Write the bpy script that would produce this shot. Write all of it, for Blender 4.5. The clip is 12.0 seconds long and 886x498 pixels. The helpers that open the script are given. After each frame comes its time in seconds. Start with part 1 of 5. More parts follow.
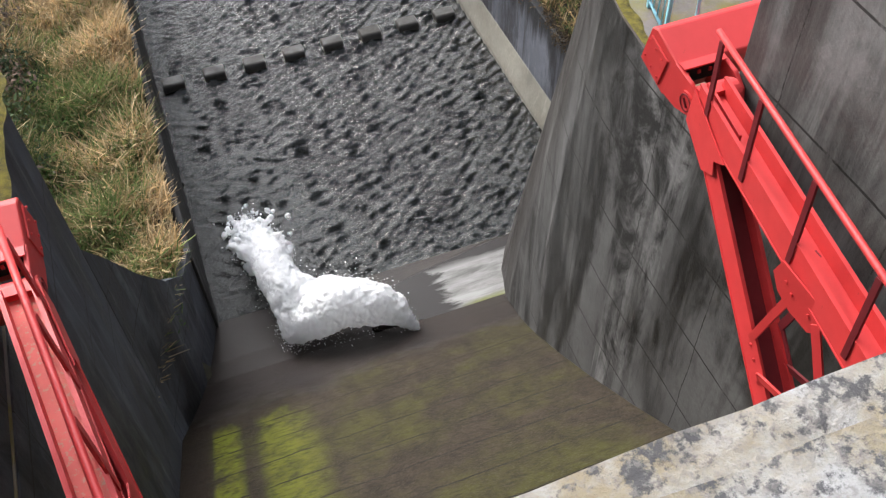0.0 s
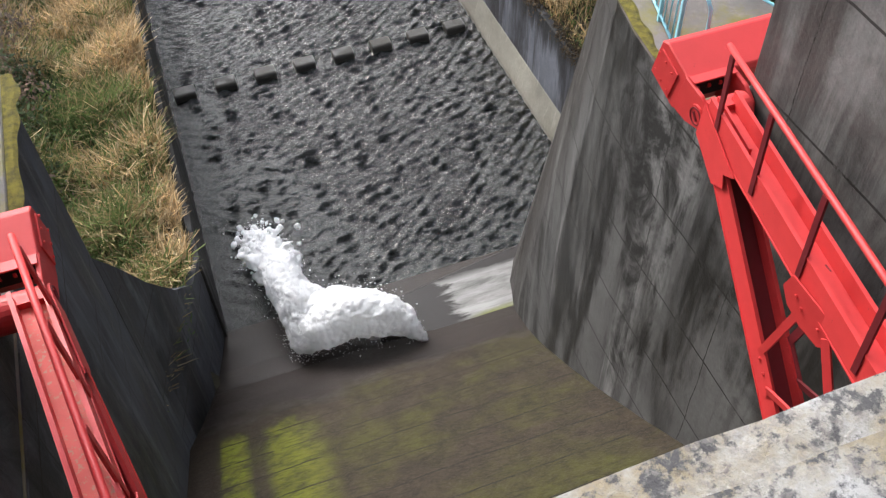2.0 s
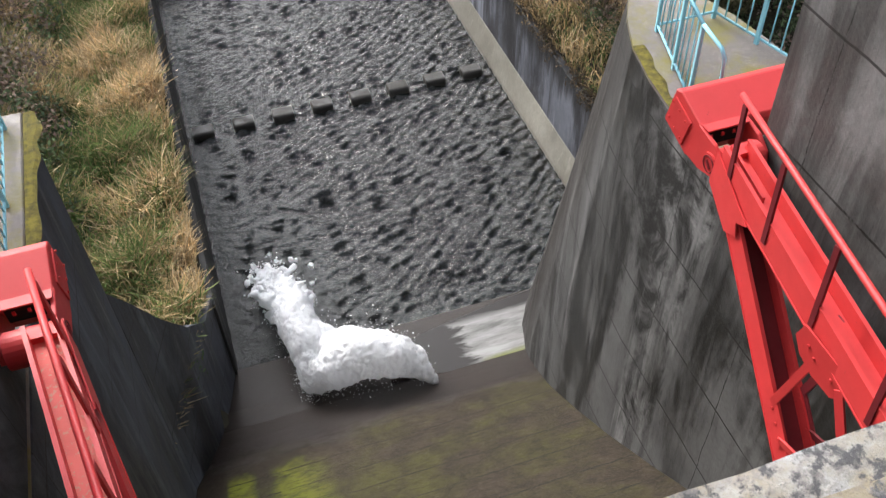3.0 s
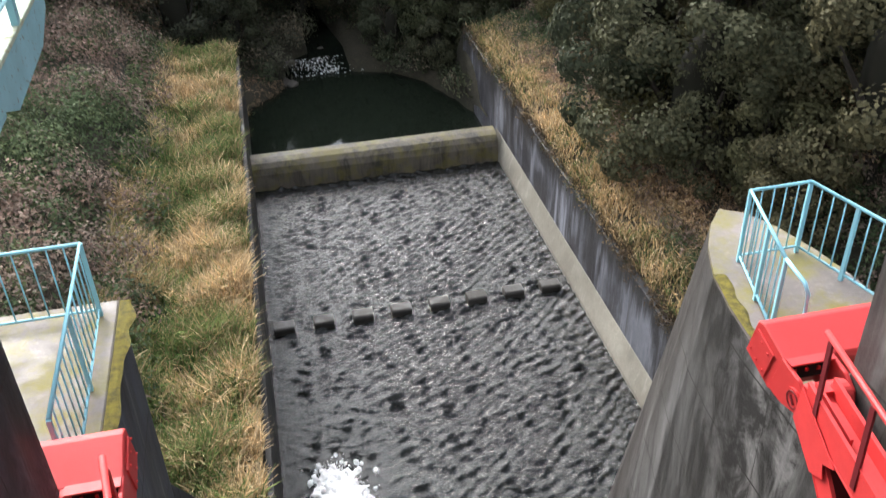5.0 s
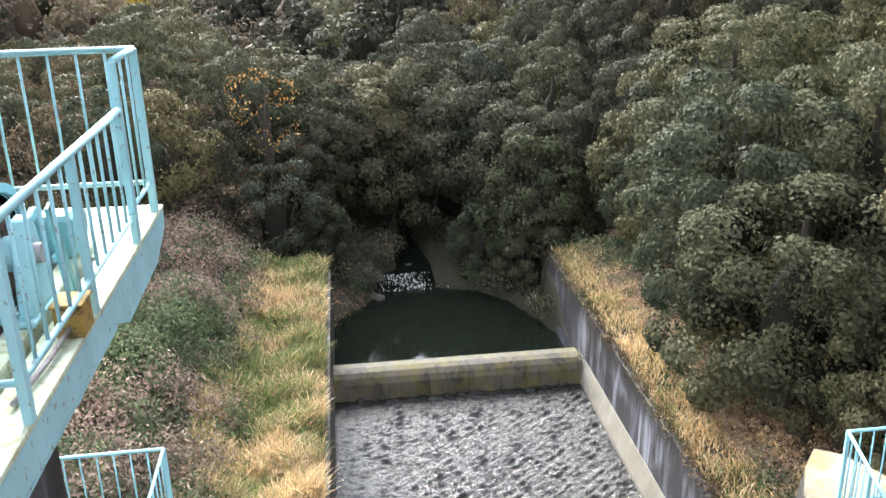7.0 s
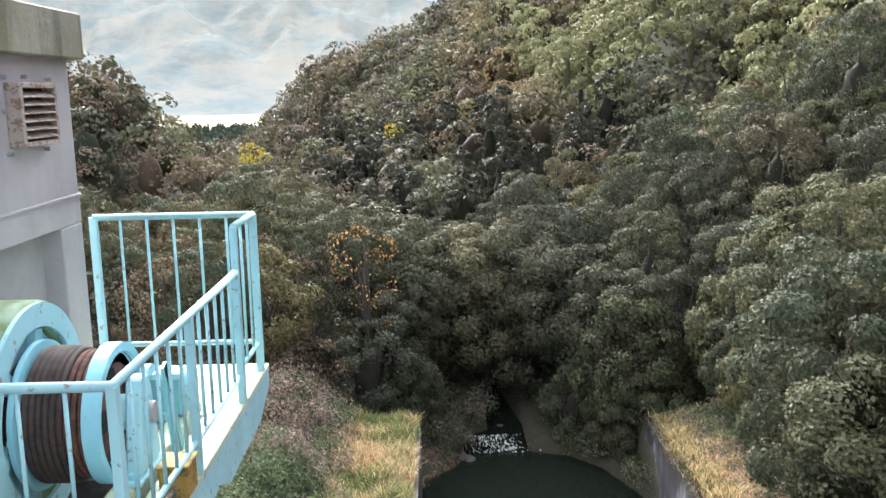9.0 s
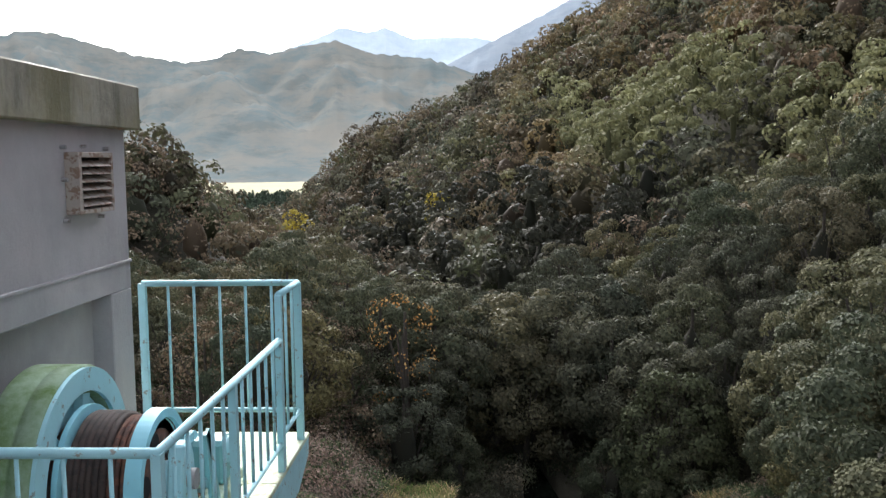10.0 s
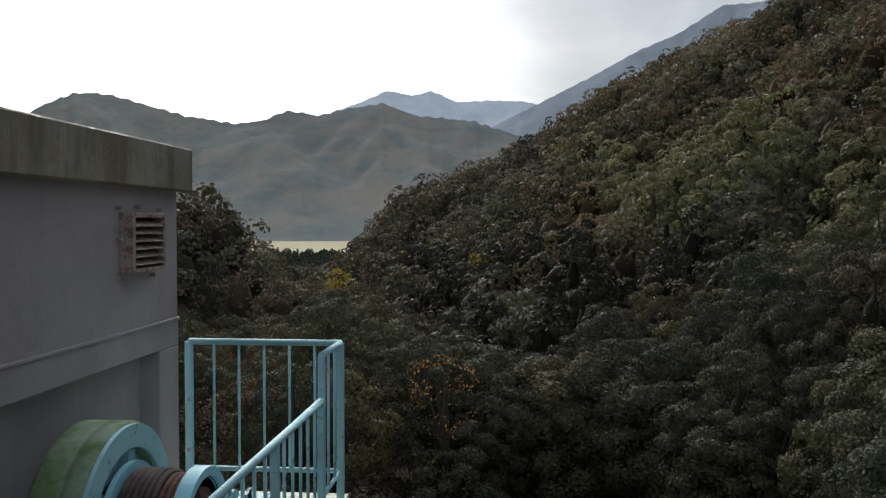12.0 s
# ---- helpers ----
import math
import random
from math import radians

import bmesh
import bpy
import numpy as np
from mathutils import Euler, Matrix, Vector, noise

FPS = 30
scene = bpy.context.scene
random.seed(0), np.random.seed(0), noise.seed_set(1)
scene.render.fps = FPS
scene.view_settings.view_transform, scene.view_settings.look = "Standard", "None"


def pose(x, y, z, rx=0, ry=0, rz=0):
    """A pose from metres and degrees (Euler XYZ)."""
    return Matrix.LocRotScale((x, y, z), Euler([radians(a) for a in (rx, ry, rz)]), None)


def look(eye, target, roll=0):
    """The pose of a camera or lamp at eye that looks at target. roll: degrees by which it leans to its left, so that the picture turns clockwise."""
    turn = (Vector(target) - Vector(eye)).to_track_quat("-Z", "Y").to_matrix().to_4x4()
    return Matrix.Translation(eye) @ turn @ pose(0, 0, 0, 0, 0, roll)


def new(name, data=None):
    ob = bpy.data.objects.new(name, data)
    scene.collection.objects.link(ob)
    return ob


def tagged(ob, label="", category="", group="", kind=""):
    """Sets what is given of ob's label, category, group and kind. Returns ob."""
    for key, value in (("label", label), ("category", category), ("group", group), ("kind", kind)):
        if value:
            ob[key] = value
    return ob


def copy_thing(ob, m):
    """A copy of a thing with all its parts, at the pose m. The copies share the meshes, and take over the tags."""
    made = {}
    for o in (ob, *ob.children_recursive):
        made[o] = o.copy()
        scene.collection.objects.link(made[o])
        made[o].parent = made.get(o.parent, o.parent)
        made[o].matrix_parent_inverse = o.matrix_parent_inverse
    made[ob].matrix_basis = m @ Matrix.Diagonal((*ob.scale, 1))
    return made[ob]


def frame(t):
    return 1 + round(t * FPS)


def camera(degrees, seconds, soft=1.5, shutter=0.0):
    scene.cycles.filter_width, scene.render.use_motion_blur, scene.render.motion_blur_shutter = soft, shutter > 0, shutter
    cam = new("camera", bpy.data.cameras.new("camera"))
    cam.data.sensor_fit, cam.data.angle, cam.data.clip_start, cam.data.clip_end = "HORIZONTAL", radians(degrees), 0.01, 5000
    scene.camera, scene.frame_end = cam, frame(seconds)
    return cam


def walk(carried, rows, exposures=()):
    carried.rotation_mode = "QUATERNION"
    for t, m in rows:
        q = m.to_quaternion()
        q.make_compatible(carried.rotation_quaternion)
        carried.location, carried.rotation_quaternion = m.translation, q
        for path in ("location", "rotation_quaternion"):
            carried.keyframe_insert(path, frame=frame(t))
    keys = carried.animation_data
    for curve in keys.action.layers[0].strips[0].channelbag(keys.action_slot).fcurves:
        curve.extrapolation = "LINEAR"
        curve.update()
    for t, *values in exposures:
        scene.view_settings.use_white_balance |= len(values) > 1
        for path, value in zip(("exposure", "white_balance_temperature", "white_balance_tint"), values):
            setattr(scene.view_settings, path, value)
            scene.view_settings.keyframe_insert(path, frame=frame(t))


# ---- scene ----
# ================= camera =================
cam = camera(52.21, 12.0, soft=1.3, shutter=0.35)
# seconds, x, y, z, yaw (left), pitch (up), roll
PATH = [
    (0.0, 0.194, 0.029, 19.658, -18.69, -50.35, -2.47),
    (0.5, 0.198, 0.026, 19.669, -18.46, -50.5, -2.87),
    (1.0, 0.184, 0.022, 19.675, -18.19, -50.39, -3.08),
    (1.5, 0.186, 0.023, 19.676, -18.03, -50.21, -2.93),
    (2.0, 0.179, 0.021, 19.677, -17.92, -49.62, -2.61),
    (2.5, 0.182, 0.015, 19.678, -17.57, -48.52, -2.33),
    (2.7, 0.187, 0.008, 19.689, -17.32, -47.99, -2.32),
    (4.3, 0.176, -0.001, 19.732, -12.98, -38.91, -2.44),
    (4.5, 0.17, 0.0, 19.754, -12.26, -37.31, -2.32),
    (5.0, 0.159, 0.007, 19.794, -11.35, -33.72, -1.9),
    (5.5, 0.156, 0.002, 19.82, -9.9, -29.99, -1.68),
    (6.0, 0.132, -0.02, 19.862, -8.28, -26.3, -1.65),
    (6.5, 0.123, -0.017, 19.878, -7.16, -22.85, -1.53),
    (6.7, 0.12, -0.021, 19.882, -6.75, -21.62, -1.56),
    (8.3, 0.047, 0.046, 19.947, -2.85, -13.66, -1.35),
    (8.5, 0.05, 0.046, 19.948, -2.16, -12.57, -1.39),
    (9.0, 0.025, 0.034, 19.963, -0.33, -9.87, -1.27),
    (9.5, 0.01, 0.035, 19.974, 0.97, -7.53, -0.87),
    (10.0, -0.002, 0.011, 19.988, 2.11, -5.49, -0.62),
    (10.5, -0.0, 0.0, 20.0, 2.97, -4.01, -0.53),
    (11.0, 0.002, 0.006, 20.003, 3.71, -3.22, -0.32),
    (11.5, 0.001, -0.008, 20.004, 4.52, -2.31, -0.17),
    (12.0, -0.004, -0.038, 20.007, 4.79, -1.63, 0.01),
]


def aimed(x, y, z, yaw, pitch, roll):
    """A camera pose from its place, heading, tilt and lean."""
    way = Vector((-math.sin(radians(yaw)) * math.cos(radians(pitch)), math.cos(radians(yaw)) * math.cos(radians(pitch)), math.sin(radians(pitch))))
    return look((x, y, z), Vector((x, y, z)) + way, roll)


walk(cam, [(r[0], aimed(*r[1:])) for r in PATH],
     exposures=[(0.0, 0.70), (2.7, 0.70), (4.5, 0.95), (5.5, 1.25), (6.5, 1.72), (8.5, 2.1), (9.5, 1.55), (10.5, 0.42), (11.3, 0.05), (12.0, -0.40)])

# ================= light =================
SUN_AZ, SUN_EL = -26.0, 24.0      # degrees from downstream, towards the right; above the horizon
world = bpy.data.worlds.new("overcast_sky")
scene.world = world
world.use_nodes = True
wt = world.node_tree
wt.nodes.clear()


def wnode(kind, **values):
    n = wt.nodes.new(kind)
    for key, value in values.items():
        n.inputs[key].default_value = value
    return n


sky = wt.nodes.new("ShaderNodeTexSky")
sky.sky_type = "NISHITA"
sky.sun_disc = False
sky.sun_elevation = radians(SUN_EL)
sky.sun_rotation = radians(SUN_AZ)
sky.air_density, sky.dust_density, sky.ozone_density = 1.0, 1.0, 1.0
tc = wt.nodes.new("ShaderNodeTexCoord")
mp = wt.nodes.new("ShaderNodeMapping")
mp.inputs["Scale"].default_value = (1.0, 1.0, 2.6)
wt.links.new(tc.outputs["Generated"], mp.inputs["Vector"])
cl = wnode("ShaderNodeTexNoise", Scale=2.1, Detail=7.0, Roughness=0.55, Distortion=0.5)
wt.links.new(mp.outputs["Vector"], cl.inputs["Vector"])
# brightness of the cloud sheet: brightest where it is thin, high over the valley
sd = Vector((math.sin(radians(SUN_AZ)) * math.cos(radians(SUN_EL)), math.cos(radians(SUN_AZ)) * math.cos(radians(SUN_EL)), math.sin(radians(SUN_EL))))
dot = wt.nodes.new("ShaderNodeVectorMath")
dot.operation = "DOT_PRODUCT"
dot.inputs[1].default_value = Vector((math.sin(radians(-8)) * math.cos(radians(40)), math.cos(radians(-8)) * math.cos(radians(40)), math.sin(radians(40))))
wt.links.new(tc.outputs["Generated"], dot.inputs[0])
glow = wt.nodes.new("ShaderNodeMapRange")
glow.interpolation_type = "SMOOTHSTEP"
for key, value in (("From Min", 0.915), ("From Max", 0.975), ("To Min", 0.0), ("To Max", 0.95)):
    glow.inputs[key].default_value = value
wt.links.new(dot.outputs["Value"], glow.inputs["Value"])
ramp = wt.nodes.new("ShaderNodeValToRGB")
ramp.color_ramp.elements[0].position, ramp.color_ramp.elements[0].color = 0.40, (0.42, 0.45, 0.52, 1)
ramp.color_ramp.elements[1].position, ramp.color_ramp.elements[1].color = 0.62, (1.05, 1.03, 1.02, 1)
wt.links.new(cl.outputs["Fac"], ramp.inputs["Fac"])
# a bright clearing low over the mountains, down the valley
low = wt.nodes.new("ShaderNodeVectorMath")
low.operation = "DOT_PRODUCT"
low.inputs[1].default_value = Vector((-0.47, 0.88, 0.06)).normalized()
wt.links.new(tc.outputs["Generated"], low.inputs[0])
lowglow = wt.nodes.new("ShaderNodeMapRange")
lowglow.interpolation_type = "SMOOTHSTEP"
for key, value in (("From Min", 0.84), ("From Max", 0.99), ("To Min", 0.0), ("To Max", 0.27)):
    lowglow.inputs[key].default_value = value
wt.links.new(low.outputs["Value"], lowglow.inputs["Value"])
both = wt.nodes.new("ShaderNodeMath")
both.operation = "ADD"
wt.links.new(glow.outputs["Result"], both.inputs[0])
wt.links.new(lowglow.outputs["Result"], both.inputs[1])
lift = wt.nodes.new("ShaderNodeMath")
lift.operation = "MULTIPLY_ADD"
lift.inputs[1].default_value, lift.inputs[2].default_value = 18.0, 1.0
wt.links.new(both.outputs["Value"], lift.inputs[0])
cloud = wt.nodes.new("ShaderNodeVectorMath")
cloud.operation = "SCALE"
wt.links.new(ramp.outputs["Color"], cloud.inputs[0])
wt.links.new(lift.outputs["Value"], cloud.inputs["Scale"])
bg_sky = wnode("ShaderNodeBackground", Strength=0.05)
bg_cloud = wnode("ShaderNodeBackground", Strength=0.64)
wt.links.new(sky.outputs["Color"], bg_sky.inputs["Color"])
wt.links.new(cloud.outputs["Vector"], bg_cloud.inputs["Color"])
addw = wt.nodes.new("ShaderNodeAddShader")
wt.links.new(bg_sky.outputs[0], addw.inputs[0])
wt.links.new(bg_cloud.outputs[0], addw.inputs[1])
wo = wt.nodes.new("ShaderNodeOutputWorld")
wt.links.new(addw.outputs[0], wo.inputs["Surface"])

sun = new("sun", bpy.data.lights.new("sun", "SUN"))
sun.data.energy, sun.data.angle, sun.data.color = 1.5, radians(10), (1.0, 0.93, 0.82)
sun.matrix_world = look(sd * 200, (0, 0, 0))


# ================= materials =================
class Mat:
    """A small builder for node materials."""

    def __init__(self, name):
        self.m = bpy.data.materials.new(name)
        self.m.use_nodes = True
        self.t = self.m.node_tree
        self.p = self.t.nodes["Principled BSDF"]
        self.co = None

    def node(self, kind, **values):
        n = self.t.nodes.new(kind)
        for key, value in values.items():
            n.inputs[key].default_value = value
        return n

    def link(self, a, b):
        self.t.links.new(a, b)

    def coords(self, scale=(1, 1, 1)):
        if self.co is None:
            self.co = self.node("ShaderNodeNewGeometry").outputs["Position"]
        if scale == (1, 1, 1):
            return self.co
        m = self.node("ShaderNodeMapping", Scale=scale)
        self.link(self.co, m.inputs["Vector"])
        return m.outputs["Vector"]

    def noise(self, scale, detail=5.0, rough=0.6, stretch=(1, 1, 1), distortion=0.0):
        n = self.node("ShaderNodeTexNoise", Scale=scale, Detail=detail, Roughness=rough, Distortion=distortion)
        self.link(self.coords(stretch), n.inputs["Vector"])
        return n.outputs["Fac"]

    def ramp(self, fac, stops):
        r = self.node("ShaderNodeValToRGB")
        el = r.color_ramp.elements
        while len(el) < len(stops):
            el.new(0.5)
        for e, (pos, col) in zip(el, stops):
            e.position = pos
            e.color = (*col, 1) if len(col) == 3 else col
        self.link(fac, r.inputs["Fac"])
        return r.outputs["Color"]

    def grey(self, fac, a, b):
        return self.ramp(fac, [(a, (0, 0, 0)), (b, (1, 1, 1))])

    def mix(self, fac, a, b, how="MIX"):
        n = self.node("ShaderNodeMix")
        n.data_type, n.blend_type = "RGBA", how
        for sock, v in ((n.inputs["Factor"], fac), (n.inputs["A"], a), (n.inputs["B"], b)):
            if isinstance(v, (int, float)):
                sock.default_value = v
            elif isinstance(v, tuple):
                sock.default_value = (*v, 1)
            else:
                self.link(v, sock)
        return n.outputs["Result"]

    def math(self, how, a, b=0.0):
        n = self.node("ShaderNodeMath")
        n.operation = how
        for sock, v in zip(n.inputs, (a, b)):
            if isinstance(v, (int, float)):
                sock.default_value = v
            else:
                self.link(v, sock)
        return n.outputs[0]

    def axis(self, which):
        s = self.node("ShaderNodeSeparateXYZ")
        self.link(self.coords(), s.inputs[0])
        return s.outputs[which]

    def span(self, v, a, b):
        n = self.node("ShaderNodeMapRange")
        n.inputs["From Min"].default_value, n.inputs["From Max"].default_value = a, b
        self.link(v, n.inputs["Value"])
        return n.outputs["Result"]

    def bump(self, height, strength=0.3, distance=0.02):
        b = self.node("ShaderNodeBump", Strength=strength, Distance=distance)
        self.link(height, b.inputs["Height"])
        self.link(b.outputs["Normal"], self.p.inputs["Normal"])
        return b

    def done(self, color=None, rough=0.6, metal=0.0, spec=0.4):
        for key, v in (("Base Color", color), ("Roughness", rough), ("Metallic", metal), ("Specular IOR Level", spec)):
            if v is None:
                continue
            if isinstance(v, (int, float)):
                self.p.inputs[key].default_value = v
            elif isinstance(v, tuple):
                self.p.inputs[key].default_value = (*v, 1)
            else:
                self.link(v, self.p.inputs[key])
        return self.m


def concrete(name, pale, dark, streak=0.75, wet=0.55, moss=0.0, scale=1.0, grain=0.3, rough=0.8, joints=0.0, cover=0.0, bands=0.0, nose=0.0, drip=0.0):
    """Weathered cast concrete: blotches, run-down stains, fine grain, lift joints of the shuttering."""
    k = Mat(name)
    blot = k.noise(0.55 * scale, 7, 0.66)
    run = k.noise(0.55 * scale, 8, 0.72, (1.5, 1.5, 0.22), 0.5)
    run2 = k.noise(1.0 * scale, 6, 0.66, (4.0, 4.0, 0.25), 0.5)
    fine = k.noise(14, 6, 0.72)
    c = k.mix(k.grey(blot, 0.32, 0.68), pale, tuple(0.58 * v for v in pale))
    stain = k.math("MULTIPLY", k.grey(run, 0.46 + cover, 0.55 + cover), k.grey(k.math("ADD", k.math("MULTIPLY", blot, 0.6), k.math("MULTIPLY", run2, 0.4)), 0.38 + cover, 0.52 + cover))
    c = k.mix(k.math("MULTIPLY", stain, streak), c, dark)
    c = k.mix(k.math("MULTIPLY", k.grey(run2, 0.55, 0.68), wet * 0.7), c, tuple(1.3 * v for v in pale))
    if bands:
        # broad runs of black algae and pale lime down the face
        wide = k.noise(0.42, 7, 0.72, (1.0, 1.0, 0.10), 0.5)
        lime = k.noise(0.75, 6, 0.68, (1.0, 1.0, 0.07), 0.35)
        torn = k.grey(k.noise(1.3, 8, 0.74, (1, 1, 0.6), 0.6), 0.38, 0.56)
        c = k.mix(k.math("MULTIPLY", k.math("MULTIPLY", k.grey(lime, 0.54, 0.64), k.grey(blot, 0.30, 0.55)), bands), c, tuple(min(1, 2.1 * v) for v in pale))
        c = k.mix(k.math("MULTIPLY", k.math("MULTIPLY", k.grey(wide, 0.46, 0.53), torn), bands), c, dark)
    if drip:
        # black growth that runs down from the top edge
        fall = k.math("ADD", k.axis("Z"), k.math("MULTIPLY", k.noise(1.1, 6, 0.72, (2.2, 2.2, 0.10), 0.3), 3.4))
        c = k.mix(k.math("MULTIPLY", k.span(fall, 4.15, 4.75), drip), c, (0.014, 0.013, 0.013))
    if nose:
        # dark brown algae on the weather side of the rounded end
        reach = k.math("ADD", k.math("ADD", k.axis("Y"), k.math("MULTIPLY", k.axis("Z"), 0.285)), k.math("MULTIPLY", k.noise(0.9, 6, 0.7, (1, 1, 0.3)), 1.6))
        c = k.mix(k.math("MULTIPLY", k.span(reach, 13.2, 14.2), nose), c, (0.030, 0.025, 0.022))
    c = k.mix(k.math("MULTIPLY", k.grey(fine, 0.38, 0.72), grain), c, tuple(0.35 * v for v in pale))
    h = k.math("ADD", k.noise(24, 6, 0.7), k.math("MULTIPLY", blot, 1.5))
    if joints:
        wob = k.math("MULTIPLY", k.noise(1.2, 3), 0.05)
        zz = k.math("FRACT", k.math("ADD", k.math("MULTIPLY", k.axis("Z"), 1 / joints), wob))
        yy = k.math("FRACT", k.math("ADD", k.math("MULTIPLY", k.axis("Y"), 1 / 1.82), wob))
        line = k.math("MAXIMUM", k.math("LESS_THAN", zz, 0.021), k.math("MULTIPLY", k.math("LESS_THAN", yy, 0.010), k.grey(fine, 0.3, 0.5)))
        line = k.math("MULTIPLY", line, k.grey(k.noise(1.7, 5, 0.7), 0.30, 0.44))
        c = k.mix(k.math("MULTIPLY", line, 0.9), c, (0.02, 0.018, 0.017))
        h = k.math("SUBTRACT", h, k.math("MULTIPLY", line, 2.0))
    if moss:
        spots = k.noise(1.4, 6, 0.65)
        c = k.mix(k.math("MULTIPLY", k.grey(spots, 0.45, 0.62), moss), c, (0.19, 0.165, 0.025))
    k.bump(h, 0.4, 0.02)
    return k.done(c, k.mix(stain, (rough, rough, rough), (0.5, 0.5, 0.5)))


M_PIER = concrete("stained_pier_concrete", (0.142, 0.139, 0.138), (0.010, 0.009, 0.008), 0.95, 0.4, joints=1.5, bands=0.95, nose=0.85)
# darker, bluer concrete for the west pier, its tower and the training wall
M_PIER_DARK = concrete("dark_blue_grey_concrete", (0.10, 0.108, 0.130), (0.010, 0.010, 0.011), 0.95, 1.0, joints=1.5, bands=0.7)
# darker concrete tone for the west channel wall
M_WALLDARK = concrete("dark_channel_wall_concrete", (0.050, 0.048, 0.045), (0.012, 0.011, 0.010), 0.9, 0.5)
M_TOP = concrete("pale_pier_top_concrete", (0.27, 0.24, 0.225), (0.14, 0.11, 0.085), 0.3, moss=0.8)
M_WALL = concrete("channel_wall_concrete", (0.20, 0.212, 0.25), (0.020, 0.018, 0.021), 0.95, 0.9, cover=-0.04, bands=0.6, drip=0.92)
M_LEDGE = concrete("pale_footing_concrete", (0.36, 0.34, 0.29), (0.16, 0.14, 0.11), 0.35)
M_WEIR = concrete("weir_concrete", (0.19, 0.165, 0.13), (0.030, 0.028, 0.022), 0.85, moss=0.45, drip=0.0)
M_HOUSE = concrete("grey_house_render", (0.45, 0.43, 0.45), (0.34, 0.33, 0.34), 0.15, 0.05, grain=0.08)
M_FASCIA = concrete("streaked_roof_fascia", (0.34, 0.32, 0.26), (0.09, 0.085, 0.06), 0.85, 0.4, moss=0.3, scale=2.5)


def chute_material():
    k = Mat("mossy_chute_concrete")
    big = k.noise(0.5, 6, 0.65)
    mid = k.noise(2.4, 6, 0.68, (1.0, 0.5, 0.5))
    fine = k.noise(26, 6, 0.75)
    c = k.mix(k.grey(mid, 0.3, 0.7), (0.013, 0.009, 0.006), (0.044, 0.032, 0.021))
    moss = k.math("MULTIPLY", k.grey(big, 0.42, 0.60), k.grey(mid, 0.25, 0.62))
    c = k.mix(k.math("MULTIPLY", moss, 0.8), c, (0.046, 0.046, 0.006))
    # a bright strip of moss by the left side, where the flow does not scour
    x = k.axis("X")
    strip = k.math("MULTIPLY", k.span(x, -1.62, -1.54), k.math("SUBTRACT", 1.0, k.math("MULTIPLY", k.span(x, -1.15, -0.95), k.math("SUBTRACT", 1.0, k.math("MULTIPLY", k.span(x, -0.75, -0.5), k.math("SUBTRACT", 0.75, k.span(x, -0.1, 0.9)))))))
    k2 = k.math("MULTIPLY", strip, k.grey(k.noise(1.6, 6, 0.7), 0.34, 0.56))
    y = k.axis("Y")
    k2 = k.math("MULTIPLY", k2, k.math("SUBTRACT", 1.0, k.span(k.math("ADD", y, k.math("MULTIPLY", mid, 1.2)), 11.0, 11.4)))
    c = k.mix(k.math("MULTIPLY", k2, 0.85), c, (0.15, 0.165, 0.008))
    # dark brown strip along the foot of the west wall
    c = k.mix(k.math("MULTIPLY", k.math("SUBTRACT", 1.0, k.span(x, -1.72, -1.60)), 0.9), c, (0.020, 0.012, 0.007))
    boards = k.math("FRACT", k.math("ADD", k.math("MULTIPLY", y, 1.15), k.math("MULTIPLY", k.noise(0.9, 3), 0.25)))
    c = k.mix(k.math("MULTIPLY", k.math("LESS_THAN", boards, 0.05), k.grey(mid, 0.36, 0.5)), c, (0.014, 0.011, 0.008))
    c = k.mix(k.math("MULTIPLY", k.grey(fine, 0.50, 0.66), 0.38), c, (0.12, 0.10, 0.075))
    c = k.mix(k.math("MULTIPLY", k.grey(k.noise(7, 6, 0.75, (0.5, 1.6, 1.0)), 0.50, 0.62), 0.55), c, (0.010, 0.008, 0.006))
    # wet band at the toe
    wet = k.span(k.math("ADD", y, k.math("MULTIPLY", k.noise(0.8, 4, 0.6), 2.0)), 12.1, 12.7)
    c = k.mix(wet, c, k.mix(big, (0.012, 0.009, 0.008), (0.034, 0.024, 0.019)))
    k.bump(k.math("ADD", fine, k.math("MULTIPLY", mid, 1.2)), 0.5, 0.03)
    return k.done(c, k.mix(wet, (0.85, 0.85, 0.85), (0.42, 0.42, 0.42)), 0.0, 0.25)


M_CHUTE = chute_material()


def paint(name, col, worn, rough=0.38, dirt=0.3, wear=0.66):
    """Old gloss paint with dirt and worn spots."""
    k = Mat(name)
    d = k.noise(2.2, 5, 0.6)
    s = k.noise(16, 5, 0.7)
    fine = k.noise(60, 4, 0.7)
    c = k.mix(k.math("MULTIPLY", k.grey(d, 0.4, 0.75), dirt), col, tuple(0.55 * v for v in col))
    c = k.mix(k.math("MULTIPLY", k.grey(s, wear, wear + 0.05), 0.8), c, worn)
    k.bump(k.math("ADD", fine, s), 0.06, 0.01)
    return k.done(c, k.mix(d, (rough, rough, rough), (rough + 0.25,) * 3), 0.0, 0.5)


